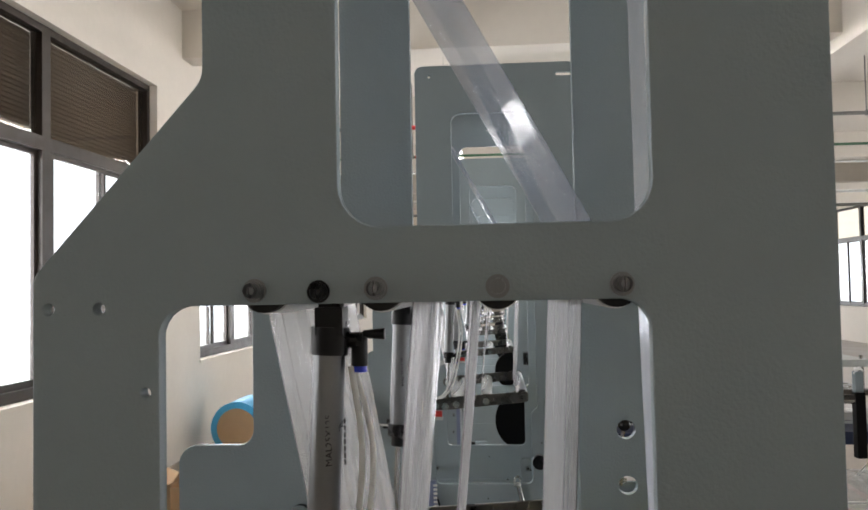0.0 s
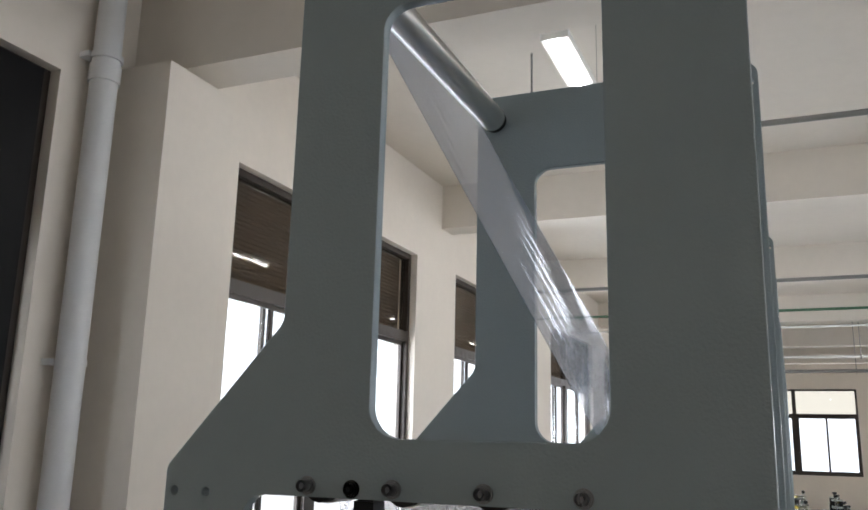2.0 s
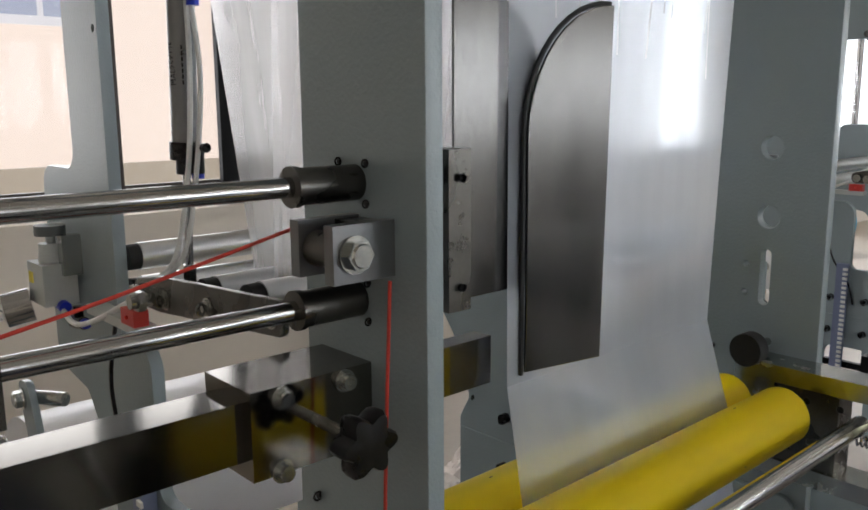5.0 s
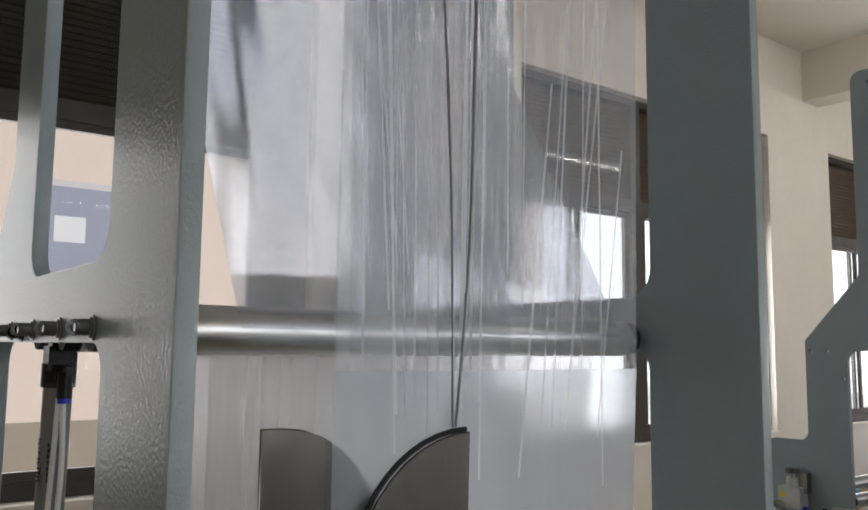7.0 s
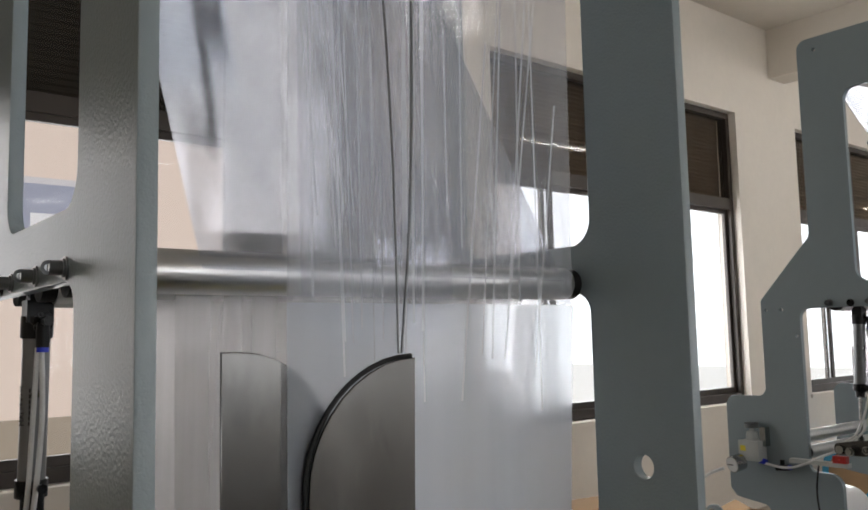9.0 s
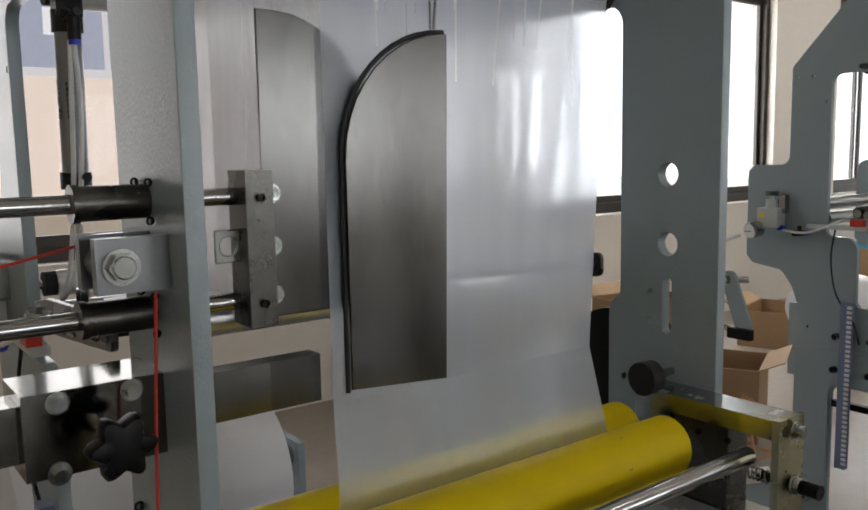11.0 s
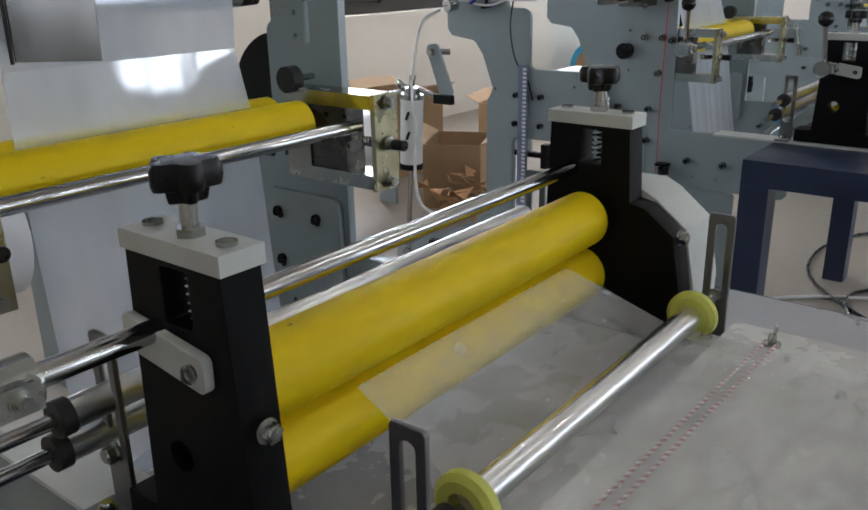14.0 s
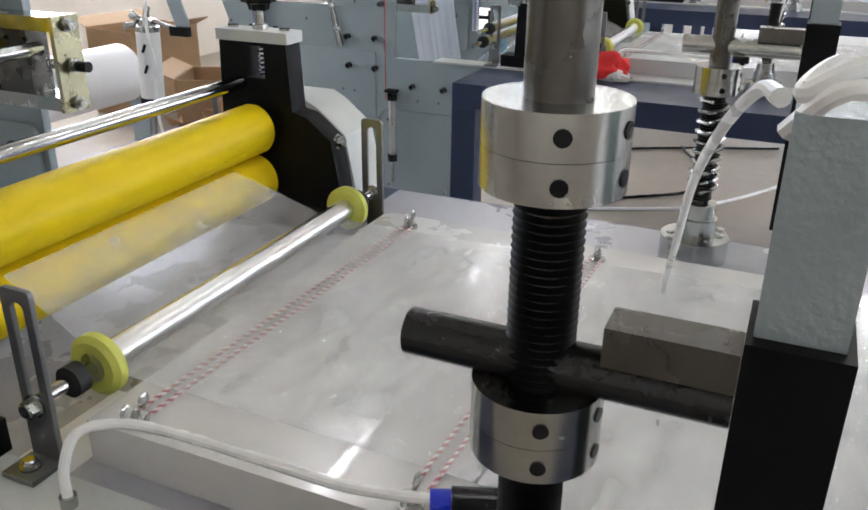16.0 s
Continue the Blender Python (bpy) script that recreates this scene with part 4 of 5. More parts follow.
# ---- upper nip ----
def nip_bracket(x0, x1, knob_side):
    t = thing("nip_bracket", "bright plated steel bearing bracket of the yellow nip rollers", "bracket", (0, 0, 0), "nip brackets")
    q = bmesh.new()
    box(q, x0, x1, -0.030, 0.0895, 1.045, 1.07)
    box(q, max(x0, 0.0185), x1, 0.0895, 0.185, 1.045, 1.07)
    part("top_bar", q, ZINC, t, bevel=0.002)
    q = bmesh.new()
    box(q, x0, x1, -0.030, 0.0895, 0.905, 0.93)
    box(q, max(x0, 0.0185), x1, 0.0895, 0.185, 0.905, 0.93)
    part("bottom_bar", q, ZINC, t, bevel=0.002)
    q = bmesh.new()
    box(q, x0 - 0.002, x1 + 0.002, -0.040, -0.0302, 0.903, 1.072)
    part("end_plate", q, YELLOWGLINT, t, "grey steel end plate with a yellow reflection in its colour", bevel=0.002)
    q = bmesh.new()
    box(q, x0 + 0.004, x1 - 0.004, 0.035, 0.122, 0.9303, 1.0447)
    part("slide_block", q, DARKSTEEL, t, bevel=0.002)
    q = bmesh.new()
    box(q, max(x0, 0.0185), x1, 0.124, 0.185, 0.9303, 1.0447)
    part("rear_block", q, BLACKIRON if knob_side < 0 else ZINC, t, bevel=0.002)
    xm = (x0 + x1) / 2
    for z in (1.056, 0.918):
        screw(t, (xm, -0.0452, z), (0, -1, 0), 0.008, 0.012, ZINC)
    q = bmesh.new()
    spring(q, (xm, 0.018, 0.985), (xm, -0.012, 0.985), 0.009, 0.0016, 5)
    part("spring", q, CHROME, t)
    q = bmesh.new()
    cyl(q, (xm, 0.0, 0.985), (xm, -0.075, 0.985), 0.006, seg=14)
    cyl(q, (xm, -0.055, 0.985), (xm, -0.08, 0.985), 0.0095, seg=16)
    part("adjust_screw", q, BLACK, t)
    hexbolt(t, (xm, -0.0452, 0.985), (0, -1, 0), 0.011, 0.008)
    for y in (0.03, 0.075):
        screw(t, (x0 - 0.0002, y, 1.03), (-1, 0, 0), 0.005, 0.002, BLACK, False)
    return t


machine.append(nip_bracket(0.008, 0.050, -1))
machine.append(nip_bracket(0.690, 0.7445, 1))


def nip_roller(y, z, x0, x1, r, label):
    t = thing("nip_roller", label, "roller", (0, y, z), "yellow nip rollers")
    q = bmesh.new()
    cyl(q, (x0, 0, 0), (x1, 0, 0), r, seg=48, caps=False)
    for a, b in ((x0, x0 - 0.003), (x1, x1 + 0.003)):
        cyl(q, (a, 0, 0), (b, 0, 0), r, r - 0.006, seg=48)
    part("yellow_sleeve", q, YELLOW, t)
    for a, b in ((x0 - 0.005, x0 - 0.0032), (x1 + 0.0032, x1 + 0.015)):
        q = bmesh.new()
        cyl(q, (a, 0, 0), (b, 0, 0), 0.011, seg=20)
        part("journal", q, CHROME, t)
    q = bmesh.new()
    rr = random.Random(int(1000 * z))
    for _ in range(5):
        u, a = rr.uniform(x0 + 0.02, x1 - 0.02), rr.uniform(0, 6.28)
        c = Vector((u, math.cos(a) * r, math.sin(a) * r))
        ball(q, c, rr.uniform(0.0012, 0.003), 1.6, 0.5, 0.5, 8)
    part("scuff_marks", q, mat("brown_scuff", (0.33, 0.24, 0.03), 0.6), t, "brownish scuff marks on the sleeve")
    return t


rollers = []
for y, z, sgn in ((0.085, 1.022, 1), (0.164, 1.022, -1)):
    t = nip_roller(y, z, 0.060, 0.632, 0.0388, "smooth yellow rubber nip roller, turning")
    rollers.append((t, sgn))
    machine.append(t)
fr = thing("tie_rod", "polished steel rod across the front of the nip", "rod")
q = bmesh.new()
cyl(q, (0.0505, 0.005, 1.015), (0.6935, 0.005, 1.015), 0.0120, seg=24)
part("rod", q, CHROME, fr)
machine.append(fr)


def lever(x, y, z, dx, dy, dz, reach, label):
    t = thing("clamp_lever", label, "lever", (x, y, z), "clamp levers")
    q = bmesh.new()
    cyl(q, (0.0, 0, 0), (reach, 0, 0), 0.0105, seg=24)
    part("shaft", q, CHROME, t)
    q = bmesh.new()
    cyl(q, (-0.028, 0, 0), (0.018, 0, 0), 0.022, seg=28)
    cyl(q, (-0.030, 0, 0), (-0.018, 0, 0), 0.0225, 0.0225, seg=28)
    box(q, -0.022, 0.012, -0.03, 0.0, -0.012, 0.012)
    part("collar", q, ZINC, t, bevel=0.0015)
    d = Vector((dx, dy, dz))
    q = bmesh.new()
    cyl(q, d.normalized() * 0.018, d, 0.0065, seg=16)
    part("handle", q, CHROME, t)
    q = bmesh.new()
    ball(q, d, 0.0212, seg=28)
    part("ball_knob", q, GLOSSBLACK, t, "glossy black ball knob")
    screw(t, (-0.005, -0.03, 0), (0, -1, 0), 0.006, 0.008, ZINC)
    return t


machine.append(lever(-0.149, 0.0, 1.024, -0.050, -0.020, 0.134, 0.1565, "steel clamp lever with black ball knob, upper nip"))

lt = thing("latch_handle", "bright steel latch handle hanging on the side plate", "handle", (-0.012, 0, 0), "latch handles")
q = bmesh.new()
cyl(q, (0, 0.340, 0.920), (0, 0.306, 0.772), 0.009, 0.012, seg=16)
part("grip", q, ZINC, lt)
q = bmesh.new()
tube(q, ((0.011, 0.352, 0.905), (0, 0.352, 0.93), (0, 0.338, 0.942), (0, 0.330, 0.925)), 0.004, 8)
part("hook", q, ZINC, lt)
machine.append(lt)
bk = thing("knurled_knob", "black knurled knob on the side plate", "knob", (PITCH, 0.26, 0.995))
q = bmesh.new()
cyl(q, (-0.0005, 0, 0), (-0.030, 0, 0), 0.026, seg=28)
part("knob", q, BLACK, bk, bevel=0.003)

gd = thing("gear_guard", "round black gear guard behind the side plate", "guard", (BX + T + 0.001, 0.28, 1.02))
q = bmesh.new()
cyl(q, (0, 0, 0), (0.035, 0, 0), 0.14, seg=48)
part("disc", q, BLACKIRON, gd, bevel=0.003)
machine.append(gd)
pk = thing("small_roller_knob", "black rubber knob at the end of the nip", "knob", (0.69, 0.165, 1.085))
q = bmesh.new()
cyl(q, (-0.012, 0, 0), (0.012, 0, 0), 0.024, seg=24)
part("knob", q, RUBBER, pk, bevel=0.003)
q = bmesh.new()
cyl(q, (0.012, 0, 0), (0.057, 0, 0), 0.006, seg=12)
part("stem", q, ZINC, pk)
machine.append(pk)

# ---- lower nip ----
TZ = 0.742          # table top
PZ = 0.785          # reference height of the raised plate
def nip_post(x0, front):
    t = thing("nip_post", "black steel roller post with a grey cap and star knob", "roller post", (x0, 0, 0), "nip posts")
    if front < 0:
        ol = [(-0.345, TZ + 0.0005), (-0.356, 1.052), (-0.484, 1.052), (-0.500, TZ + 0.0005)]
    else:
        ol = [(-0.345, TZ + 0.0005), (-0.356, 1.052), (-0.484, 1.052), (-0.490, 0.945), (-0.515, 0.94), (-0.56, 0.905), (-0.575, 0.82), (-0.575, TZ + 0.0005)]
    notch = rounded([(-0.405, 0.995, 0.003), (-0.405, 1.046, 0.003), (-0.441, 1.046, 0.003), (-0.441, 0.995, 0.003)])
    hole2 = circle(-0.40, 0.86, 0.016)
    plate_yz("post_body", [Vector(p) for p in ol], [notch, hole2], 0.0, 0.042, BLACKIRON, t)
    q = bmesh.new()
    box(q, -0.002, 0.044, -0.488, -0.352, 1.0523, 1.070)
    part("cap_plate", q, LIGHTGREY, t, "light grey cap plate", bevel=0.002)
    for y in (-0.371, -0.470):
        screw(t, (0.021, y, 1.0695), (0, 0, 1), 0.009, 0.0012, ZINC, False)
    q = bmesh.new()
    cyl(q, (0.021, -0.424, 1.070), (0.021, -0.424, 1.112), 0.0075, seg=16)
    cyl(q, (0.021, -0.424, 1.0702), (0.021, -0.424, 1.078), 0.013, seg=6)
    part("screw_stem", q, ZINC, t)
    star_knob(t, (0.021, -0.424, 1.100), (0, 0, 1), 0.031, 0.034, 5)
    q = bmesh.new()
    spring(q, (0.021, -0.424, 0.998), (0.021, -0.424, 1.051), 0.010, 0.0018, 7)
    part("spring", q, CHROME, t)
    q = bmesh.new()
    box(q, -0.001, 0.062, -0.567 if front < 0 else -0.60, -0.30, TZ + 0.0063, TZ + 0.044)
    part("foot", q, BLACKIRON, t, bevel=0.003)
    screw(t, (0.028, -0.540 if front < 0 else -0.585, TZ + 0.044), (0, 0, 1), 0.009, 0.008, ZINC)
    xo = -0.0005 if front < 0 else 0.0425
    hexbolt(t, (0.021, -0.4955 if front < 0 else -0.560, 0.912 if front < 0 else 0.90), (0, -1, 0), 0.0095, 0.012)
    if front < 0:
        q = rounded([(-0.352, 0.962, 0.006), (-0.352, 0.995, 0.006), (-0.464, 0.979, 0.008), (-0.464, 0.945, 0.008)])
        w = plate_yz("link_plate", q, [circle(-0.447, 0.963, 0.007, 12)], -0.0105, 0.010, LIGHTGREY, t)
        screw(w, (-0.0107, -0.447, 0.963), (-1, 0, 0), 0.0085, 0.002, ZINC, False)
    return t


machine.append(nip_post(0.013, -1))
machine.append(nip_post(0.733, 1))
gc = thing("gear_cover", "light grey folded sheet steel gear cover beside the roller post", "cover", (0.7765, 0, 0))
plate_yz("cover_shell", [Vector(p) for p in ((-0.345, TZ + 0.0005), (-0.345, 0.957), (-0.488, 0.957), (-0.512, 0.945), (-0.562, 0.905), (-0.579, 0.82), (-0.579, TZ + 0.0005))], [], 0, 0.095, LIGHTGREY, gc)
machine.append(gc)
for z, sgn in ((0.914, -1), (0.829, 1)):
    t = nip_roller(-0.424, z, 0.074, 0.716, 0.0415, "smooth yellow rubber nip roller, turning")
    rollers.append((t, sgn))
    machine.append(t)
fr = thing("tie_rod", "polished steel rod between the two roller posts", "rod")
q = bmesh.new()
cyl(q, (0.0555, -0.395, 0.985), (0.7325, -0.395, 0.985), 0.011, seg=24)
part("rod", q, CHROME, fr)
machine.append(fr)
machine.append(lever(-0.118, -0.392, 0.985, -0.048, 0.0, 0.136, 0.1305, "steel clamp lever with black ball knob, lower nip"))
for y, z in ((-0.27, 0.875), (-0.25, 0.83)):
    fr = thing("guide_roller", "bright aluminium guide roller with black collars", "roller", (0, y, z), "guide rollers")
    q = bmesh.new()
    cyl(q, (-0.02, 0, 0), (0.80, 0, 0), 0.016, seg=24)
    part("roller_tube", q, ALU, fr)
    q = bmesh.new()
    cyl(q, (-0.035, 0, 0), (-0.0202, 0, 0), 0.019, seg=20)
    part("collar", q, RUBBER, fr)
    q = bmesh.new()
    cyl(q, (-0.12, 0, 0), (-0.0352, 0, 0), 0.008, seg=16)
    part("shaft", q, CHROME, fr)
    machine.append(fr)


def slot_bracket(x, y, h0, h1):
    t = thing("slotted_bracket", "grey slotted steel bracket with a bolted foot", "bracket", (x, y, 0), "slotted brackets")
    q = rounded([(-0.019, h0, 0.002), (-0.019, h1, 0.006), (0.019, h1, 0.006), (0.019, h0, 0.002)])
    plate_yz("upright", q, [rounded([(-0.008, h0 + 0.055, 0.0075), (-0.008, h1 - 0.014, 0.0075), (0.008, h1 - 0.014, 0.0075), (0.008, h0 + 0.055, 0.0075)])], 0, 0.006, BARREL, t)
    q = bmesh.new()
    box(q, -0.036, -0.0003, -0.02, 0.02, h0, h0 + 0.006)
    part("foot", q, BARREL, t, bevel=0.0015)
    hexbolt(t, (-0.019, 0, h0 + 0.006), (0, 0, 1), 0.008, 0.008)
    hexbolt(t, (-0.0003, 0, 0.814), (-1, 0, 0), 0.010, 0.012)
    return t


machine.append(slot_bracket(0.075, -0.615, TZ + 0.0063, 0.938))
machine.append(slot_bracket(0.775, -0.612, TZ + 0.0063, 0.938))
machine.append(slot_bracket(0.02, -0.272, TZ + 0.0063, 0.945))
machine.append(slot_bracket(0.83, -0.272, TZ + 0.0063, 0.945))
ir = thing("disc_roller", "bright aluminium roller with lime rubber discs at its ends", "roller", (0, -0.612, 0.814))
q = bmesh.new()
cyl(q, (0.150, 0, 0), (0.715, 0, 0), 0.0165, seg=32)
part("roller_tube", q, ALU, ir)
for x in (0.160, 0.690):
    q = bmesh.new()
    cyl(q, (x - 0.010, 0, 0), (x - 0.005, 0, 0), 0.028, 0.0345, seg=36)
    cyl(q, (x - 0.005, 0, 0), (x + 0.005, 0, 0), 0.0345, seg=36, caps=False)
    cyl(q, (x + 0.005, 0, 0), (x + 0.010, 0, 0), 0.0345, 0.028, seg=36)
    part("disc", q, LIME, ir, "lime yellow rubber disc")
for a, b in ((0.118, 0.1335), (0.7165, 0.73)):
    q = bmesh.new()
    cyl(q, (a, 0, 0), (b, 0, 0), 0.017, seg=20)
    part("collar", q, RUBBER, ir)
q = bmesh.new()
cyl(q, (0.0815, 0, 0), (0.1495, 0, 0), 0.0075, seg=16)
cyl(q, (0.7155, 0, 0), (0.7745, 0, 0), 0.0075, seg=16)
part("shaft", q, CHROME, ir)
machine.append(ir)
lf = thing("film_on_table", "clear film coming out of the lower nip onto the table", "plastic film")
ob = sheet("web", ((0.19, -0.452, 0.871), (0.62, -0.452, 0.871), (0.66, -0.60, 0.802), (0.18, -0.60, 0.802)), 90, 24, 0.007, FILMCRINKLE, "", 8)
ob.parent = lf
ob.visible_shadow = False
ob = sheet("web", ((0.17, -0.60, 0.8015), (0.67, -0.60, 0.8015), (0.69, -1.55, 0.7995), (0.15, -1.55, 0.7995)), 70, 60, 0.0016, FILMFLAT, "", 9)
ob.parent = lf
ob.visible_shadow = False
machine.append(lf)

# ---- table ----
tb = thing("work_table", "navy painted steel work table on square legs", "table")
q = bmesh.new()
box(q, -0.291, 1.0, -2.1, -0.250, TZ - 0.075, TZ)
part("table_frame", q, NAVY, tb, bevel=0.004)
for x in (-0.291, 0.92):
    for y in (-0.330, -2.1):
        q = bmesh.new()
        box(q, x, x + 0.08, y, y + 0.08, 0.002, TZ - 0.0753)
        part("leg", q, NAVY, tb, bevel=0.004)
machine.append(tb)
pl = thing("table_plate", "grey steel plate on the navy table", "plate")
q = bmesh.new()
box(q, 0.0683, 0.985, -2.05, -0.56, TZ + 0.0003, TZ + 0.0045)
part("steel_plate", q, TOPGREY, pl, bevel=0.001)
q = bmesh.new()
box(q, 0.070, 0.718, -0.5597, -0.30, TZ + 0.0003, TZ + 0.0045)
part("rear_plate", q, TOPGREY, pl, bevel=0.001)
q = bmesh.new()
box(q, 0.095, 0.745, -2.0, -0.655, TZ + 0.0048, PZ + 0.011)
part("covered_plate", q, SHEET, pl, "white film covered plate", bevel=0.002)
q = bmesh.new()
box(q, -0.010, 0.068, -2.05, -0.06, TZ + 0.0003, TZ + 0.006)
part("side_strip", q, LIGHTGREY, pl, bevel=0.001)
machine.append(pl)


def cord_pair(y):
    t = thing("twisted_cord_pair", "pair of red and white twisted cords stretched across the plate", "cord", (0, y, PZ), "cord pairs")
    for dy in (-0.0075, 0.0075):
        n = 150
        for s, m in ((0, CORD), (math.pi, CORDPALE)):
            q = bmesh.new()
            pts = [(0.125 + 0.565 * i / n, dy - 0.018 * i / n + 0.0012 * math.cos(2.0 * i + s), 0.0140 + 0.0012 * math.sin(2.0 * i + s)) for i in range(n + 1)]
            tube(q, pts, 0.0014, 5)
            part("strand", q, m, t, "red strand" if s == 0 else "off-white strand")
    for x, y in ((0.115, 0.0), (0.697, -0.019)):
        q = bmesh.new()
        cyl(q, (x, y, 0.011), (x, y, 0.026), 0.005, seg=12)
        cyl(q, (x, y, 0.0112), (x, y, 0.0145), 0.012, seg=16)
        ball(q, (x - 0.012, y, 0.028), 0.007, 1.1, 0.35, 1.2, 10)
        ball(q, (x + 0.012, y, 0.028), 0.007, 1.1, 0.35, 1.2, 10)
        part("wing_nut", q, ZINC, t)
    return t


machine.append(cord_pair(-0.70))
machine.append(cord_pair(-0.995))


# ---- press posts on the table ----
def press_post(x, y, top, collars):
    t = thing("press_post", "threaded steel press post with ring collars and spring", "press post", (x, y, PZ), "press posts")
    q = bmesh.new()
    cyl(q, (0, 0, TZ - PZ + 0.0064), (0, 0, 0.0), 0.052, seg=36)
    cyl(q, (0, 0, 0.0), (0, 0, 0.03), 0.030, seg=28)
    cyl(q, (0, 0, 0.03), (0, 0, 0.055), 0.026, seg=28)
    part("base_flange", q, ZINC, t, bevel=0.0015)
    for a in (30, 120, 210, 300):
        screw(t, (0.041 * math.cos(radians(a)), 0.041 * math.sin(radians(a)), 0.0003), (0, 0, 1), 0.006, 0.008, ZINC, False)
    q = bmesh.new()
    cyl(q, (0, 0, 0.055), (0, 0, collars[-1]), 0.0135, seg=24)
    cyl(q, (0, 0, collars[-1]), (0, 0, top), 0.0155, seg=24)
    part("post", q, DARKSTEEL, t)
    q = bmesh.new()
    n = int((collars[-1] - 0.06) / 0.0042)
    for i in range(n):
        z = 0.06 + 0.0042 * i
        cyl(q, (0, 0, z), (0, 0, z + 0.0018), 0.0138, 0.0172, seg=20, caps=False)
        cyl(q, (0, 0, z + 0.0018), (0, 0, z + 0.0036), 0.0172, 0.0138, seg=20, caps=False)
    part("thread", q, BLACKIRON, t)
    for z in collars:
        q = bmesh.new()
        cyl(q, (0, 0, z), (0, 0, z + 0.019), 0.033, seg=40)
        c = part("ring_collar", q, ZINC, t, "bright ring collar with set screws", bevel=0.0015)
        q = bmesh.new()
        cyl(q, (0, 0, z + 0.0193), (0, 0, z + 0.0397), 0.033, seg=40)
        part("ring_collar", q, ZINC, t, "bright ring collar with set screws", bevel=0.0015)
        for a in (200, 260, 320):
            d = Vector((math.cos(radians(a)), math.sin(radians(a)), 0))
            for zz in (0.009, 0.030):
                k = bmesh.new()
                cyl(k, d * 0.0325 + Vector((0, 0, z + zz)), d * 0.0336 + Vector((0, 0, z + zz)), 0.004, seg=12)
                part("set_screw", k, BLACK, c)
    return t


machine.append(press_post(-0.045, -1.140, 0.62, (0.225, 0.365)))
fp = press_post(0.89, -1.125, 0.46, (0.225,))
q = bmesh.new()
spring(q, (0, 0, 0.075), (0, 0, 0.215), 0.023, 0.0032, 9)
part("spring", q, ZINC, fp, "bright coil spring round the post")
machine.append(fp)


def press_beam(x, z, bar_metal):
    t = thing("press_beam", "black round cross bar on an upright beside the press post", "press beam", (x, 0, z), "press beams")
    q = bmesh.new()
    cyl(q, (0, -1.231, 0), (0, -1.070, 0), 0.0125, seg=32)
    part("bar", q, bar_metal, t, bevel=0.002)
    q = bmesh.new()
    box(q, -0.012, 0.012, -1.231, -1.172, 0.010, 0.030)
    part("lug", q, DARKSTEEL, t, bevel=0.003)
    q = bmesh.new()
    box(q, -0.020, 0.026, -1.274, -1.2313, -0.26, 0.040)
    part("upright", q, BLACKIRON, t, "black steel upright", bevel=0.003)
    q = bmesh.new()
    box(q, -0.012, 0.022, -1.270, -1.234, 0.0403, 0.135)
    part("upper_block", q, PAINT, t, bevel=0.003)
    q = bmesh.new()
    tube(q, ((0.0, -1.232, 0.125), (-0.012, -1.25, 0.145), (0.01, -1.275, 0.140), (0.02, -1.25, 0.150), (-0.008, -1.236, 0.142), (0.005, -1.262, 0.153), (0.025, -1.285, 0.13)), 0.0042, 8)
    part("hose_knot", q, TUBE, t, "bunched milky air hoses")
    return t


machine.append(press_beam(-0.045, 1.060, DARKBAR))
machine.append(press_beam(0.89, 1.078, ZINC))
dh = thing("air_hose", "milky air hose drooping from the press to the table", "hose")
q = bmesh.new()
tube(q, ((-0.03, -1.228, 1.195), (0.10, -1.214, 1.172), (0.22, -1.190, 1.120), (0.33, -1.165, 1.045), (0.45, -1.145, 0.94), (0.56, -1.128, 0.85), (0.62, -1.120, 0.803)), 0.0042, 10)
part("hose", q, TUBE, dh)
machine.append(dh)
ah = thing("air_hose", "milky air hose looped over the table edge", "hose")
q = bmesh.new()
tube(q, ((0.035, -0.685, 0.755), (0.037, -0.685, 0.79), (0.052, -0.694, 0.822), (0.075, -0.73, 0.826), (0.085, -0.79, 0.823), (0.087, -0.87, 0.821), (0.088, -0.946, 0.820), (0.102, -1.005, 0.818), (0.118, -1.04, 0.816)), 0.005, 10)
part("hose", q, TUBE, ah)
q = bmesh.new()
cyl(q, (0.107, -1.016, 0.815), (0.114, -1.032, 0.815), 0.0095, seg=16)
part("push_collar", q, BLUE, ah, "blue push-in collar")
q = bmesh.new()
cyl(q, (0.035, -0.685, TZ + 0.0062), (0.035, -0.685, 0.76), 0.008, seg=16)
part("base_nipple", q, ZINC, ah)
q = bmesh.new()
cyl(q, (0.114, -1.032, 0.815), (0.135, -1.078, 0.812), 0.012, seg=16)
cyl(q, (0.128, -1.062, 0.797), (0.128, -1.062, 0.815), 0.010, seg=16)
part("elbow_fitting", q, BLACK, ah)
near.append(ah)

# ---- regulator and hoses on the plate ----
rg = thing("pressure_regulator", "light grey pressure regulator with round gauge on the side plate", "regulator", (0, -0.022, 0.002))
q = bmesh.new()
box(q, -0.055, -0.006, 0.895, 0.965, 1.145, 1.207)
part("regulator_body", q, LIGHTGREY, rg, bevel=0.004)
q = bmesh.new()
cyl(q, (-0.029, 0.93, 1.205), (-0.029, 0.93, 1.235), 0.020, 0.017, seg=24)
cyl(q, (-0.029, 0.93, 1.235), (-0.029, 0.93, 1.247), 0.007, seg=16)
part("bonnet", q, LIGHTGREY, rg)
q = bmesh.new()
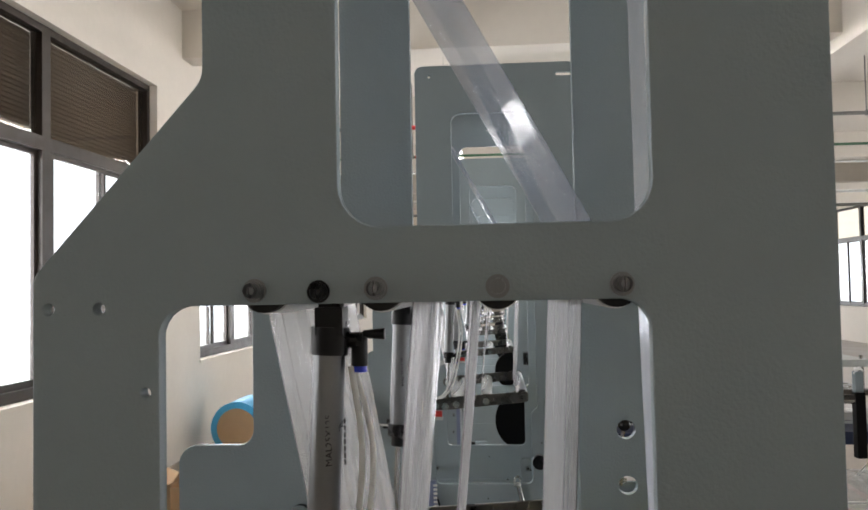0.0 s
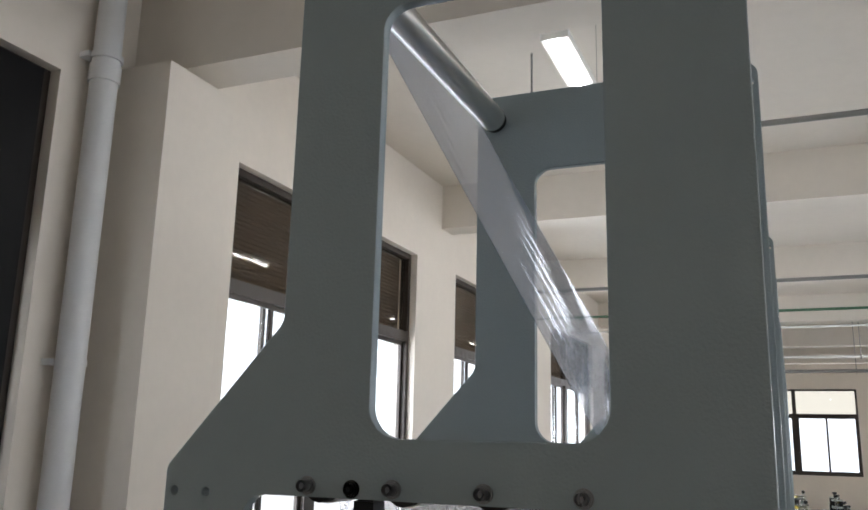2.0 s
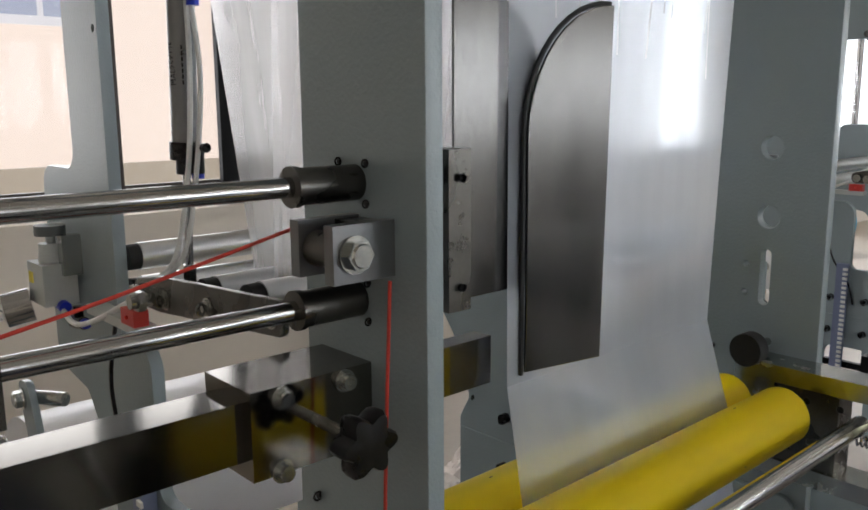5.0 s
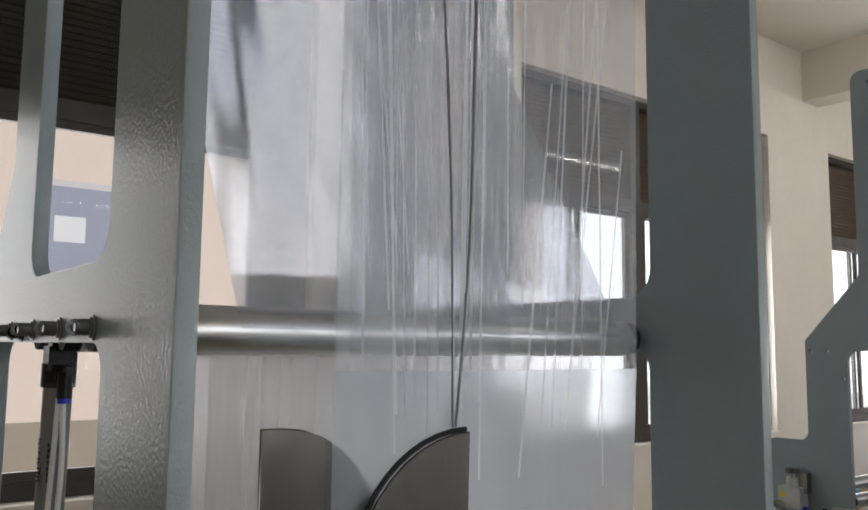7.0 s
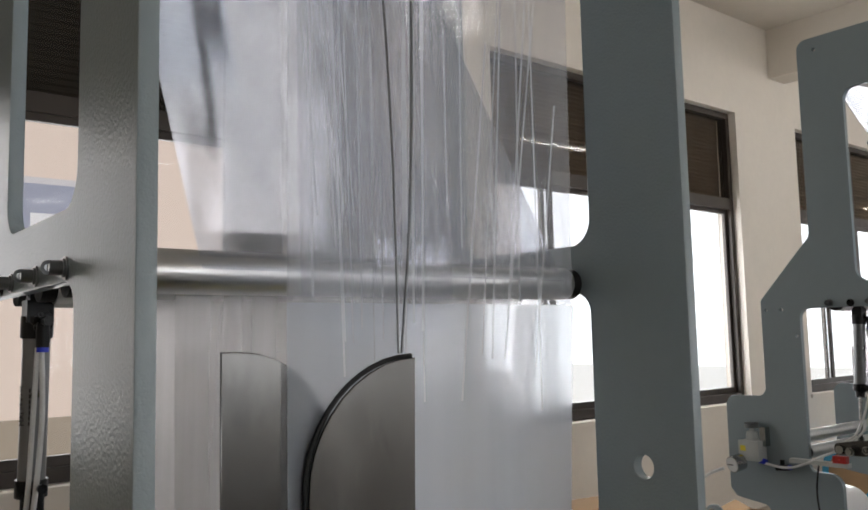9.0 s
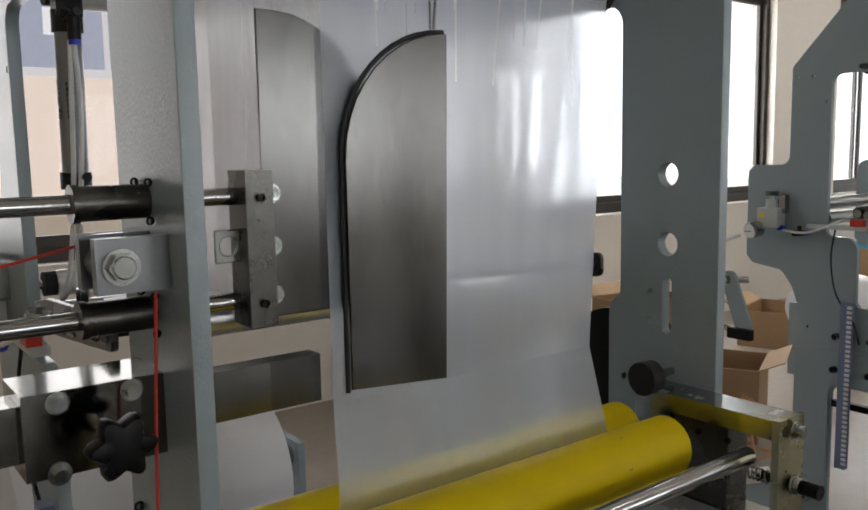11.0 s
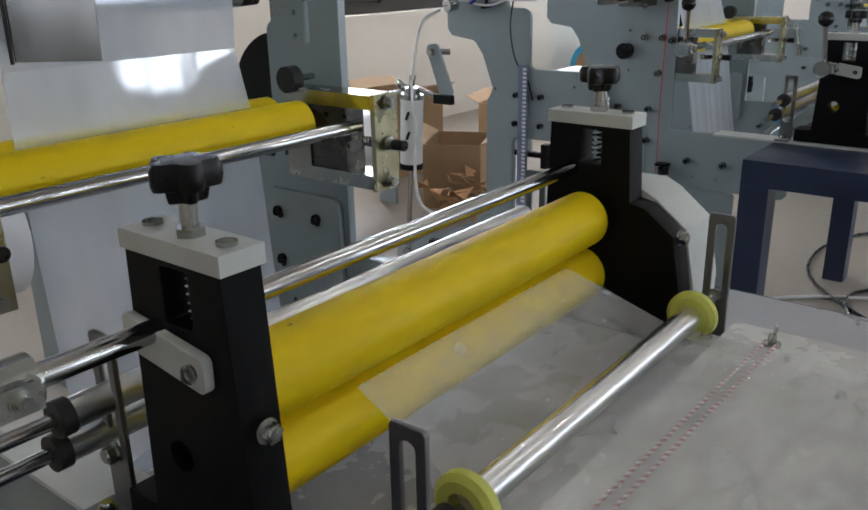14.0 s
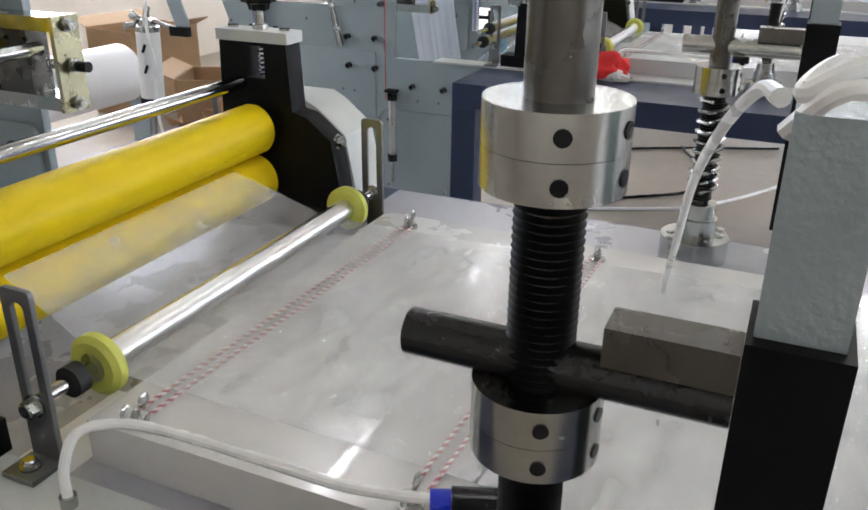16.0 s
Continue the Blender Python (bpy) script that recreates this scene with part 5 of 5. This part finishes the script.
cyl(q, (-0.029, 0.93, 1.247), (-0.029, 0.93, 1.262), 0.022, seg=24)
part("knob", q, mat("dark_grey_plastic", (0.10, 0.11, 0.11), 0.5), rg, bevel=0.002)
q = bmesh.new()
box(q, -0.028, -0.0004, 0.885, 0.905, 1.19, 1.25)
part("mount", q, ZINC, rg, bevel=0.002)
q = bmesh.new()
box(q, -0.0562, -0.055, 0.94, 0.958, 1.175, 1.192)
part("sticker", q, LABELY, rg, "yellow sticker")
q = bmesh.new()
cyl(q, (-0.0555, 0.957, 1.140), (-0.092, 0.967, 1.133), 0.026, seg=32)
ga = part("gauge_case", q, CHROME, rg)
q = bmesh.new()
cyl(q, (-0.0922, 0.9671, 1.1329), (-0.0932, 0.9674, 1.1327), 0.023, seg=32)
part("dial", q, WHITE, ga)
q = bmesh.new()
box(q, -0.0950, -0.0940, 0.962, 0.984, 1.131, 1.1335)
part("needle", q, BLACK, ga)
q = bmesh.new()
cyl(q, (-0.03, 0.905, 1.145), (-0.03, 0.885, 1.143), 0.009, seg=16)
part("push_collar", q, BLUE, rg)
machine.append(rg)
hs = thing("air_hose", "milky white air hoses between regulator and cylinder", "hose", (0, 0, 0), "air hoses")
for pts, r in ((((-0.085, 0.98, 1.12), (-0.10, 1.05, 1.08), (-0.09, 1.10, 0.98), (-0.085, 1.12, 0.88), (-0.09, 1.13, 0.83)), 0.0055),
               (((-0.03, 0.885, 1.143), (-0.04, 0.80, 1.135), (-0.03, 0.74, 1.15), (0.0, 0.66, 1.19), (0.02, 0.56, 1.21)), 0.004),
               (((0.042, 0.552, 1.555), (0.040, 0.535, 1.47), (0.036, 0.55, 1.36), (0.03, 0.58, 1.26), (0.02, 0.63, 1.215)), 0.0033),
               (((0.038, 0.556, 1.56), (0.032, 0.545, 1.47), (0.03, 0.56, 1.36), (0.026, 0.60, 1.25), (0.02, 0.66, 1.21)), 0.0033)):
    q = bmesh.new()
    tube(q, pts, r, 8)
    part("hose", q, TUBE, hs)
for p, d in (((-0.03, 0.79, 1.135), (0, 0.04, -0.005)), ((0.015, 0.60, 1.20), (0, 0.035, -0.005))):
    q = bmesh.new()
    a = Vector(p)
    cyl(q, a, a + Vector(d), 0.009, seg=16)
    cyl(q, a + Vector((0, 0.02, 0.006)), a + Vector((0, 0.02, 0.022)), 0.007, seg=14)
    part("hose_joint", q, BLACK, hs)
    q = bmesh.new()
    cyl(q, a, a - Vector(d) * 0.2, 0.0075, seg=16)
    part("push_collar", q, BLUE, hs)
machine.append(hs)
sb = thing("sensor_block", "unlit red block on a grey bracket", "sensor")
q = bmesh.new()
box(q, -0.025, -0.0004, 0.61, 0.79, 1.150, 1.163)
part("bracket", q, LIGHTGREY, sb, bevel=0.002)
q = bmesh.new()
box(q, -0.03, -0.010, 0.612, 0.652, 1.1633, 1.184)
part("sensor_body", q, RED, sb, bevel=0.002)
# added red dot on the block, gives off no light
q = bmesh.new()
ball(q, (-0.031, 0.632, 1.174), 0.003, seg=10)
part("indicator_light", q, LED, sb)
q = bmesh.new()
tube(q, ((-0.02, 0.70, 1.150), (-0.03, 0.705, 1.06), (-0.02, 0.69, 0.95), (-0.01, 0.64, 0.87), (-0.006, 0.62, 0.8)), 0.003, 6)
part("cable", q, BLACK, sb)
machine.append(sb)
ca = thing("tension_lever", "grey swing arm with a large hex bolt behind the plate", "machine arm")
q = rounded([(1.085, 0.985, 0.02), (1.028, 0.992, 0.02), (0.950, 0.80, 0.02), (1.010, 0.78, 0.02)])
plate_yz("arm", q, [], -0.050, 0.012, PAINT, ca)
hexbolt(ca, (-0.0502, 1.055, 0.958), (-1, 0, 0), 0.015, 0.014)
q = bmesh.new()
cyl(q, (-0.038, 1.055, 0.958), (0.0, 1.0, 0.958), 0.012, seg=16)
part("pivot_pin", q, ZINC, ca)
q = bmesh.new()
box(q, -0.075, -0.0503, 0.945, 1.03, 0.765, 0.80)
part("clevis", q, BLACKIRON, ca, bevel=0.003)
q = bmesh.new()
cyl(q, (-0.062, 1.02, 0.79), (-0.07, 1.11, 0.815), 0.010, seg=14)
part("push_rod", q, CHROME, ca)
machine.append(ca)
vc = thing("brake_cylinder", "white bodied pneumatic cylinder behind the side plate", "pneumatic cylinder", (-0.075, 1.15, 0))
q = bmesh.new()
cyl(q, (0, 0, 0.515), (0, -0.012, 0.775), 0.046, seg=32)
part("cylinder_body", q, WHITE, vc, "white enamelled cylinder barrel")
for z, h, r0, m in ((0.492, 0.022, 0.050, BLACKIRON), (0.776, 0.020, 0.049, ZINC), (0.797, 0.024, 0.034, ZINC)):
    q = bmesh.new()
    cyl(q, (0, -0.046 * (z - 0.515), z), (0, -0.046 * (z + h - 0.515), z + h), r0, seg=28)
    part("end_cap", q, m, vc, bevel=0.003)
q = bmesh.new()
cyl(q, (0, 0.002, 0.492), (-0.01, 0.02, 0.145), 0.010, seg=14)
part("rod", q, CHROME, vc)
q = bmesh.new()
cyl(q, (-0.03, 0.02, 0.13), (0.002, 0.02, 0.13), 0.018, seg=20)
part("rod_eye", q, ZINC, vc)
for a, b, r0 in (((0, -0.01, 0.821), (0, -0.018, 0.86), 0.012), ((-0.02, 0.01, 0.815), (-0.045, 0.02, 0.835), 0.010), ((0.01, 0.02, 0.815), (0.0, 0.055, 0.84), 0.009), ((-0.01, 0.035, 0.80), (-0.02, 0.075, 0.79), 0.012)):
    q = bmesh.new()
    cyl(q, a, b, r0, seg=16)
    ball(q, b, r0 * 1.25, seg=12)
    part("air_fitting", q, ZINC, vc)
for z in (0.62, 0.70):
    q = bmesh.new()
    cyl(q, (-0.05, -0.02, z), (-0.05, -0.035, z + 0.03), 0.006, seg=12)
    part("reed_switch", q, BLACK, vc)
q = bmesh.new()
tube(q, ((-0.02, -0.03, 0.83), (-0.055, -0.06, 0.76), (-0.05, -0.075, 0.66), (-0.05, -0.06, 0.50), (-0.05, -0.09, 0.36), (-0.03, -0.20, 0.33), (-0.02, -0.30, 0.36)), 0.006, 10)
part("air_line", q, TUBE, vc, "thick milky air line")
machine.append(vc)
sw = thing("floor_frame", "grey painted swing plate and floor rail of the unwinder", "machine arm", (-0.087, 0, 0))
arc = [(0.75 + 0.078 * math.cos(radians(a)), 0.29 + 0.078 * math.sin(radians(a))) for a in range(-60, 121, 12)]
plate_yz("swing_plate", [Vector(p) for p in [(0.79, 0.06)] + arc + [(1.02, 0.235), (1.22, 0.165), (1.235, 0.095), (1.10, 0.06)]], [circle(0.93, 0.10, 0.006, 12)], 0, 0.012, PAINT, sw)
screw(sw, (-0.0002, 0.75, 0.29), (-1, 0, 0), 0.012, 0.012, BLACK, False)
screw(sw, (-0.0002, 0.70, 0.235), (-1, 0, 0), 0.006, 0.006, BLACK, False)
q = bmesh.new()
box(q, -0.03, 0.05, 0.60, 1.36, 0.001, 0.0597)
part("floor_rail", q, PAINT, sw, bevel=0.004)
q = bmesh.new()
box(q, -0.028, -0.0003, 0.985, 1.035, 0.165, 0.215)
part("sensor_block", q, BLACK, sw, "black sensor block", bevel=0.003)
q = bmesh.new()
cyl(q, (-0.014, 1.005, 0.165), (-0.014, 0.985, 0.12), 0.012, seg=14)
part("sensor_tip", q, ZINC, sw)
q = bmesh.new()
cyl(q, (0.0123, 0.75, 0.29), (0.0865, 0.75, 0.29), 0.02, seg=20)
part("pivot_pin", q, ZINC, sw)
machine.append(sw)
tk = thing("toggle_clamp", "black toggle clamp in the lower opening of the plate", "clamp", (0.005, 0, 0))
q = bmesh.new()
box(q, 0, 0.02, 0.55, 0.7037, 0.585, 0.605)
box(q, -0.012, 0.024, 0.555, 0.58, 0.55, 0.64)
part("clamp_body", q, BLACKIRON, tk, bevel=0.003)
machine.append(tk)
mc = thing("mini_cylinder", "slim bright air cylinder with black ends on the plate", "pneumatic cylinder", (-0.03, 0.09, 0))
for a, b, r0, m, nm in ((0.40, 0.60, 0.013, ALU, "barrel"), (0.60, 0.625, 0.018, BLACK, "rear_cap"), (0.375, 0.40, 0.018, BLACK, "front_cap"), (0.29, 0.375, 0.005, CHROME, "rod")):
    q = bmesh.new()
    cyl(q, (0, 0, a), (0, 0, b), r0, seg=20)
    part(nm, q, m, mc)
q = bmesh.new()
box(q, -0.004, 0.0297, -0.012, 0.03, 0.626, 0.634)
part("hanger", q, BLACKIRON, mc, bevel=0.002)
machine.append(mc)
cc = thing("cable_duct", "blue slotted cable duct with cables on the side plate", "cable duct", (-0.0260, 0.655, 0))
q = bmesh.new()
box(q, 0, 0.021, -0.016, 0.016, 0.40, 0.93)
part("duct", q, mat("blue_grey_duct", (0.16, 0.19, 0.30), 0.5), cc, bevel=0.001)
for k in range(34):
    q = bmesh.new()
    z = 0.415 + k * 0.015
    box(q, -0.004, 0.0, -0.020, -0.006, z, z + 0.008)
    part("duct_finger", q, WHITE, cc, smooth=False)
machine.append(cc)
def film_roll(y, z, rad):
    t = thing("film_roll", "large white plastic film roll on a stand behind the machine", "film roll", (0, y, z), "film rolls")
    q = bmesh.new()
    cyl(q, (0.06, 0, 0), (0.70, 0, 0), rad, seg=64)
    part("roll", q, WHITEP, t)
    q = bmesh.new()
    cyl(q, (-0.03, 0, 0), (0.79, 0, 0), 0.03, seg=24)
    part("core_shaft", q, CHROME, t)
    for x in (-0.05, 0.79):
        q = bmesh.new()
        box(q, x, x + 0.02, -0.06, 0.06, 0.002 - z, 0.05)
        part("stand", q, PAINT, t, bevel=0.003)
    return t


film_roll(1.50, 0.56, 0.20)
far_roll = film_roll(2.05, 0.40, 0.15)
far_roll.location.x = PITCH
for k in range(2, 6):
    copy_thing(far_roll, Matrix.Translation((PITCH * k, 2.05, 0.40)))

# ---- fold lines of the film, built as bent wires in front of it ----
wr = thing("wire_hook", "bent dark fold lines of the film, built as thin wires", "wire guide")
q = bmesh.new()
tube(q, ((0.278, 0.165, 2.208), (0.306, 0.165, 2.198), (0.336, 0.165, 2.168), (0.343, 0.165, 2.10), (0.340, 0.165, 1.93), (0.333, 0.165, 1.71), (0.318, 0.1655, 1.545)), 0.0019, 8)
part("wire", q, BARREL, wr)
q = bmesh.new()
tube(q, ((0.272, 0.165, 2.20), (0.288, 0.165, 2.08), (0.300, 0.165, 1.95), (0.310, 0.165, 1.76), (0.314, 0.1655, 1.545)), 0.0016, 8)
part("wire", q, BARREL, wr)
q = bmesh.new()
tube(q, ((0.236, 0.165, 2.06), (0.232, 0.165, 2.11), (0.242, 0.165, 2.138), (0.258, 0.165, 2.142), (0.270, 0.165, 2.12), (0.276, 0.165, 2.07)), 0.0024, 8)
part("hook", q, BARREL, wr)
near.append(wr)

# ---- sealing station further down each table ----
st2 = thing("sealing_station", "grey sealing press with four threaded posts and springs", "press", (0, -1.72, TZ))
for x in (0.05, 0.80):
    for y in (-0.16, 0.16):
        q = bmesh.new()
        cyl(q, (x, y, 0.005), (x, y, 0.42), 0.013, seg=16)
        part("post", q, CHROME, st2)
        q = bmesh.new()
        spring(q, (x, y, 0.22), (x, y, 0.34), 0.02, 0.003, 8)
        part("spring", q, BLACKIRON, st2)
for z, h, m in ((0.17, 0.04, DARKSTEEL), (0.35, 0.045, LIGHTGREY)):
    q = bmesh.new()
    box(q, 0.0, 0.85, -0.19, 0.19, z, z + h)
    part("press_bar", q, m, st2, bevel=0.005)
for x in (0.2, 0.43, 0.66):
    q = bmesh.new()
    cyl(q, (x, 0, 0.395), (x, 0, 0.56), 0.03, seg=20)
    part("air_cylinder", q, WHITE, st2)
    q = bmesh.new()
    cyl(q, (x, 0, 0.56), (x, 0, 0.585), 0.036, seg=20)
    part("cap", q, BLACK, st2)
q = bmesh.new()
tube(q, ((0.2, 0, 0.585), (0.25, -0.05, 0.68), (0.36, -0.04, 0.69), (0.43, 0, 0.585)), 0.005, 8)
tube(q, ((0.43, 0, 0.585), (0.48, 0.05, 0.66), (0.6, 0.04, 0.67), (0.66, 0, 0.585)), 0.005, 8)
part("hose", q, TUBE, st2)
cp = thing("control_panel", "blue control panel box on a post beside the press", "control panel", (0.95, -1.75, TZ))
q = bmesh.new()
box(q, -0.02, 0.02, -0.02, 0.02, 0.001, 0.42)
part("post", q, PAINT, cp, bevel=0.003)
q = bmesh.new()
box(q, -0.05, 0.05, -0.16, 0.16, 0.42, 0.64)
part("panel_box", q, NAVY, cp, bevel=0.006)
q = bmesh.new()
box(q, -0.0515, -0.0502, -0.10, 0.10, 0.53, 0.62)
part("screen", q, WHITE, cp)
for y in (-0.1, -0.03, 0.04, 0.11):
    q = bmesh.new()
    cyl(q, (-0.0502, y, 0.47), (-0.062, y, 0.47), 0.014, seg=14)
    part("button", q, RED if y < -0.05 else LABELY if y < 0.05 else BLACK, cp)
tail = [st2, cp]
for k in range(1, 6):
    for t in tail:
        copy_thing(t, Matrix.Translation((PITCH * k, 0, 0)) @ t.matrix_basis)
st2.location.y -= 0.02

for pts, m, lab in ((((2.3, -0.1, 0.008), (2.6, -0.5, 0.008), (3.1, -0.4, 0.008), (3.6, -0.9, 0.008), (4.3, -0.7, 0.008)), BLACK, "black power cable lying on the floor"),
                    (((2.2, 0.2, 0.008), (2.9, -0.2, 0.008), (3.3, -0.9, 0.008), (3.9, -1.3, 0.008)), TUBE, "milky air hose lying on the floor"),
                    (((2.5, -0.9, 0.008), (3.2, -0.2, 0.008), (4.0, -0.3, 0.008), (4.5, -1.2, 0.008)), BLACK, "black power cable lying on the floor")):
    cb_ = thing("floor_cable", lab, "cable", (0, 0, 0), "floor cables")
    q = bmesh.new()
    tube(q, pts, 0.007, 8)
    part("cable", q, m, cb_)
cr = thing("blue_crate", "dark blue plastic crate standing on the floor", "crate", (1.02, 0.90, 0))
q = bmesh.new()
for a in ((-0.2, 0.2, -0.15, -0.14), (-0.2, 0.2, 0.14, 0.15), (-0.2, -0.19, -0.14, 0.14), (0.19, 0.2, -0.14, 0.14)):
    box(q, *a, 0.002, 0.42)
box(q, -0.19, 0.19, -0.14, 0.14, 0.002, 0.02)
part("crate_body", q, mat("blue_crate_plastic", (0.03, 0.08, 0.25), 0.4), cr, smooth=False)
q = bmesh.new()
box(q, -0.215, 0.215, -0.165, 0.165, 0.4203, 0.44)
part("lid", q, mat("dark_blue_plastic", (0.02, 0.05, 0.16), 0.4), cr, bevel=0.005)

# ---- loose things ----
pp = thing("paper_sheet", "small white sheet of paper lying on the table plate", "paper", (0.125, -0.613, TZ + 0.0049))
q = bmesh.new()
box(q, -0.065, 0.08, -0.035, 0.03, 0.0, 0.0006)
part("sheet_of_paper", q, WHITE, pp, smooth=False)
cl = thing("red_cloth", "crumpled red cloth with grey lining on the navy table", "cloth", (PITCH + 0.02, -0.66, TZ))
q = bmesh.new()
bmesh.ops.create_icosphere(q, subdivisions=4, radius=0.075, matrix=Matrix.Translation((0, 0, 0.035)))
for v in q.verts:
    v.co *= 1 + 0.22 * noise.noise(v.co * 22) + 0.10 * noise.noise(v.co * 55)
    v.co.z = max(0.006, v.co.z * 0.72)
part("cloth", q, mat("red_fabric", (0.55, 0.02, 0.02), 0.9, vary=0.15, scale=30, bump=0.3, bump_scale=300), cl)
q = bmesh.new()
bmesh.ops.create_icosphere(q, subdivisions=3, radius=0.055, matrix=Matrix.Translation((-0.035, -0.035, 0.012)))
for v in q.verts:
    v.co *= 1 + 0.25 * noise.noise(v.co * 30)
    v.co.z = max(0.003, v.co.z * 0.5)
part("lining", q, mat("grey_fabric", (0.42, 0.40, 0.38), 0.9, vary=0.12, scale=40, bump=0.3, bump_scale=300), cl, "crumpled grey lining")


def carton(x, y, w, d, h, turn):
    t = thing("cardboard_box", "open brown cardboard box on the floor", "box", (x, y, 0), "cardboard boxes")
    for a in ((-w, w, -d, -d + 0.006), (-w, w, d - 0.006, d), (-w, -w + 0.006, -d + 0.0062, d - 0.0062), (w - 0.006, w, -d + 0.0062, d - 0.0062)):
        q = bmesh.new()
        box(q, *a, 0.002, h)
        part("side_panel", q, CARD, t, smooth=False)
    q = bmesh.new()
    box(q, -w + 0.0062, w - 0.0062, -d + 0.0062, d - 0.0062, 0.002, 0.012)
    part("bottom_panel", q, CARD, t, smooth=False)
    for s in (-1, 1):
        q = bmesh.new()
        v = [q.verts.new(p) for p in ((-w, s * d, h), (w, s * d, h), (w, s * (d + 0.11), h + 0.05), (-w, s * (d + 0.11), h + 0.05), (-w, s * d, h + 0.005), (w, s * d, h + 0.005), (w, s * (d + 0.11), h + 0.055), (-w, s * (d + 0.11), h + 0.055))]
        for f in ((0, 1, 2, 3), (7, 6, 5, 4), (0, 4, 5, 1), (2, 6, 7, 3), (1, 5, 6, 2), (0, 3, 7, 4)):
            q.faces.new([v[i] for i in f])
        part("flap", q, CARD, t, smooth=False)
    t.matrix_basis = pose(x, y, 0, 0, 0, turn)
    return t


carton(3.35, 1.75, 0.20, 0.16, 0.36, 25)
carton(3.72, 2.55, 0.26, 0.2, 0.52, -8)
carton(5.25, 2.6, 0.26, 0.2, 0.26, 14)


def plastic_bag(x, y, r, seed, z=0.0):
    t = thing("plastic_bag", "crumpled milky plastic bag full of film scraps", "bag", (x, y, z), "plastic bags")
    q = bmesh.new()
    bmesh.ops.create_icosphere(q, subdivisions=4, radius=r, matrix=Matrix.Translation((0, 0, r * 0.8)))
    for v in q.verts:
        o = Vector((seed, 0, 0))
        v.co *= 1 + 0.20 * noise.noise(v.co * (2.2 / r) + o) + 0.12 * abs(noise.noise(v.co * (6 / r) + o))
        v.co.z = max(0.003, v.co.z)
    part("bag", q, mat("milky_bag", (0.66, 0.60, 0.56), 0.3, vary=0.12, scale=14, bump=0.5, bump_scale=60), t)
    return t


plastic_bag(1.52, 0.95, 0.19, 1)
plastic_bag(1.42, 1.42, 0.17, 4)
sc_ = thing("paper_scraps", "heap of crumpled brown paper scraps on the floor", "paper scraps", (3.05, 1.5, 0), kind="stuff")
q = bmesh.new()
rs = random.Random(12)
for k in range(26):
    p = Vector((rs.gauss(0, 0.10), rs.gauss(0, 0.10), rs.uniform(0.03, 0.24)))
    a = [q.verts.new(p + Vector((rs.uniform(-0.09, 0.09), rs.uniform(-0.09, 0.09), rs.uniform(-0.03, 0.05)))) for _ in range(4)]
    q.faces.new(a)
part("scraps", q, mat("brown_paper", (0.45, 0.25, 0.12), 0.8, vary=0.3, scale=12), sc_, smooth=False)
bb = thing("blue_bundle", "blue plastic wrapped bundle with tan end by the wall", "bundle", (7.6, 3.0, 0))
q = bmesh.new()
cyl(q, (-0.25, 0, 0.27), (0.3, 0, 0.27), 0.265, seg=40)
part("wrap", q, SKYBLUE, bb, bevel=0.03)
q = bmesh.new()
cyl(q, (-0.262, 0, 0.27), (-0.2505, 0, 0.27), 0.2, seg=32)
part("end", q, CARD, bb)
st = thing("blue_sticker", "small sky blue sticker on the lower cover", "sticker", (PITCH + BX - 0.0016, -0.05, 0.70))
q = bmesh.new()
box(q, 0, 0.0012, -0.02, 0.02, -0.035, 0.035)
part("paper", q, SKYBLUE, st, smooth=False)

# ---- the row of machines ----
made_before = [(t, s) for t, s in rollers]
for k in range(1, 6):
    for t in machine + (near if k == 1 else []):
        if k > 2 and t.name.split(".")[0] in ("pressure_regulator", "sensor_block", "air_hose", "cable_duct", "tension_lever", "floor_frame", "mini_cylinder", "toggle_clamp", "brake_cylinder", "cord", "twisted_cord_pair", "clamp_block", "adjuster_box", "pivot_bolt", "slotted_bracket", "film_on_table"):
            continue
        c = copy_thing(t, Matrix.Translation((PITCH * k, 0, 0)) @ t.matrix_basis)
        for rt, sg in made_before:
            if rt is t and k < 2:
                rollers.append((c, sg))


def motions():
    # the nip rollers feed the film
    for t, sg in rollers:
        base = t.matrix_basis.copy()
        rows = [(0.32 * i, base @ pose(0, 0, 0, sg * 62.0 * i, 0, 0)) for i in range(51)]
        walk(t, rows)


motions()
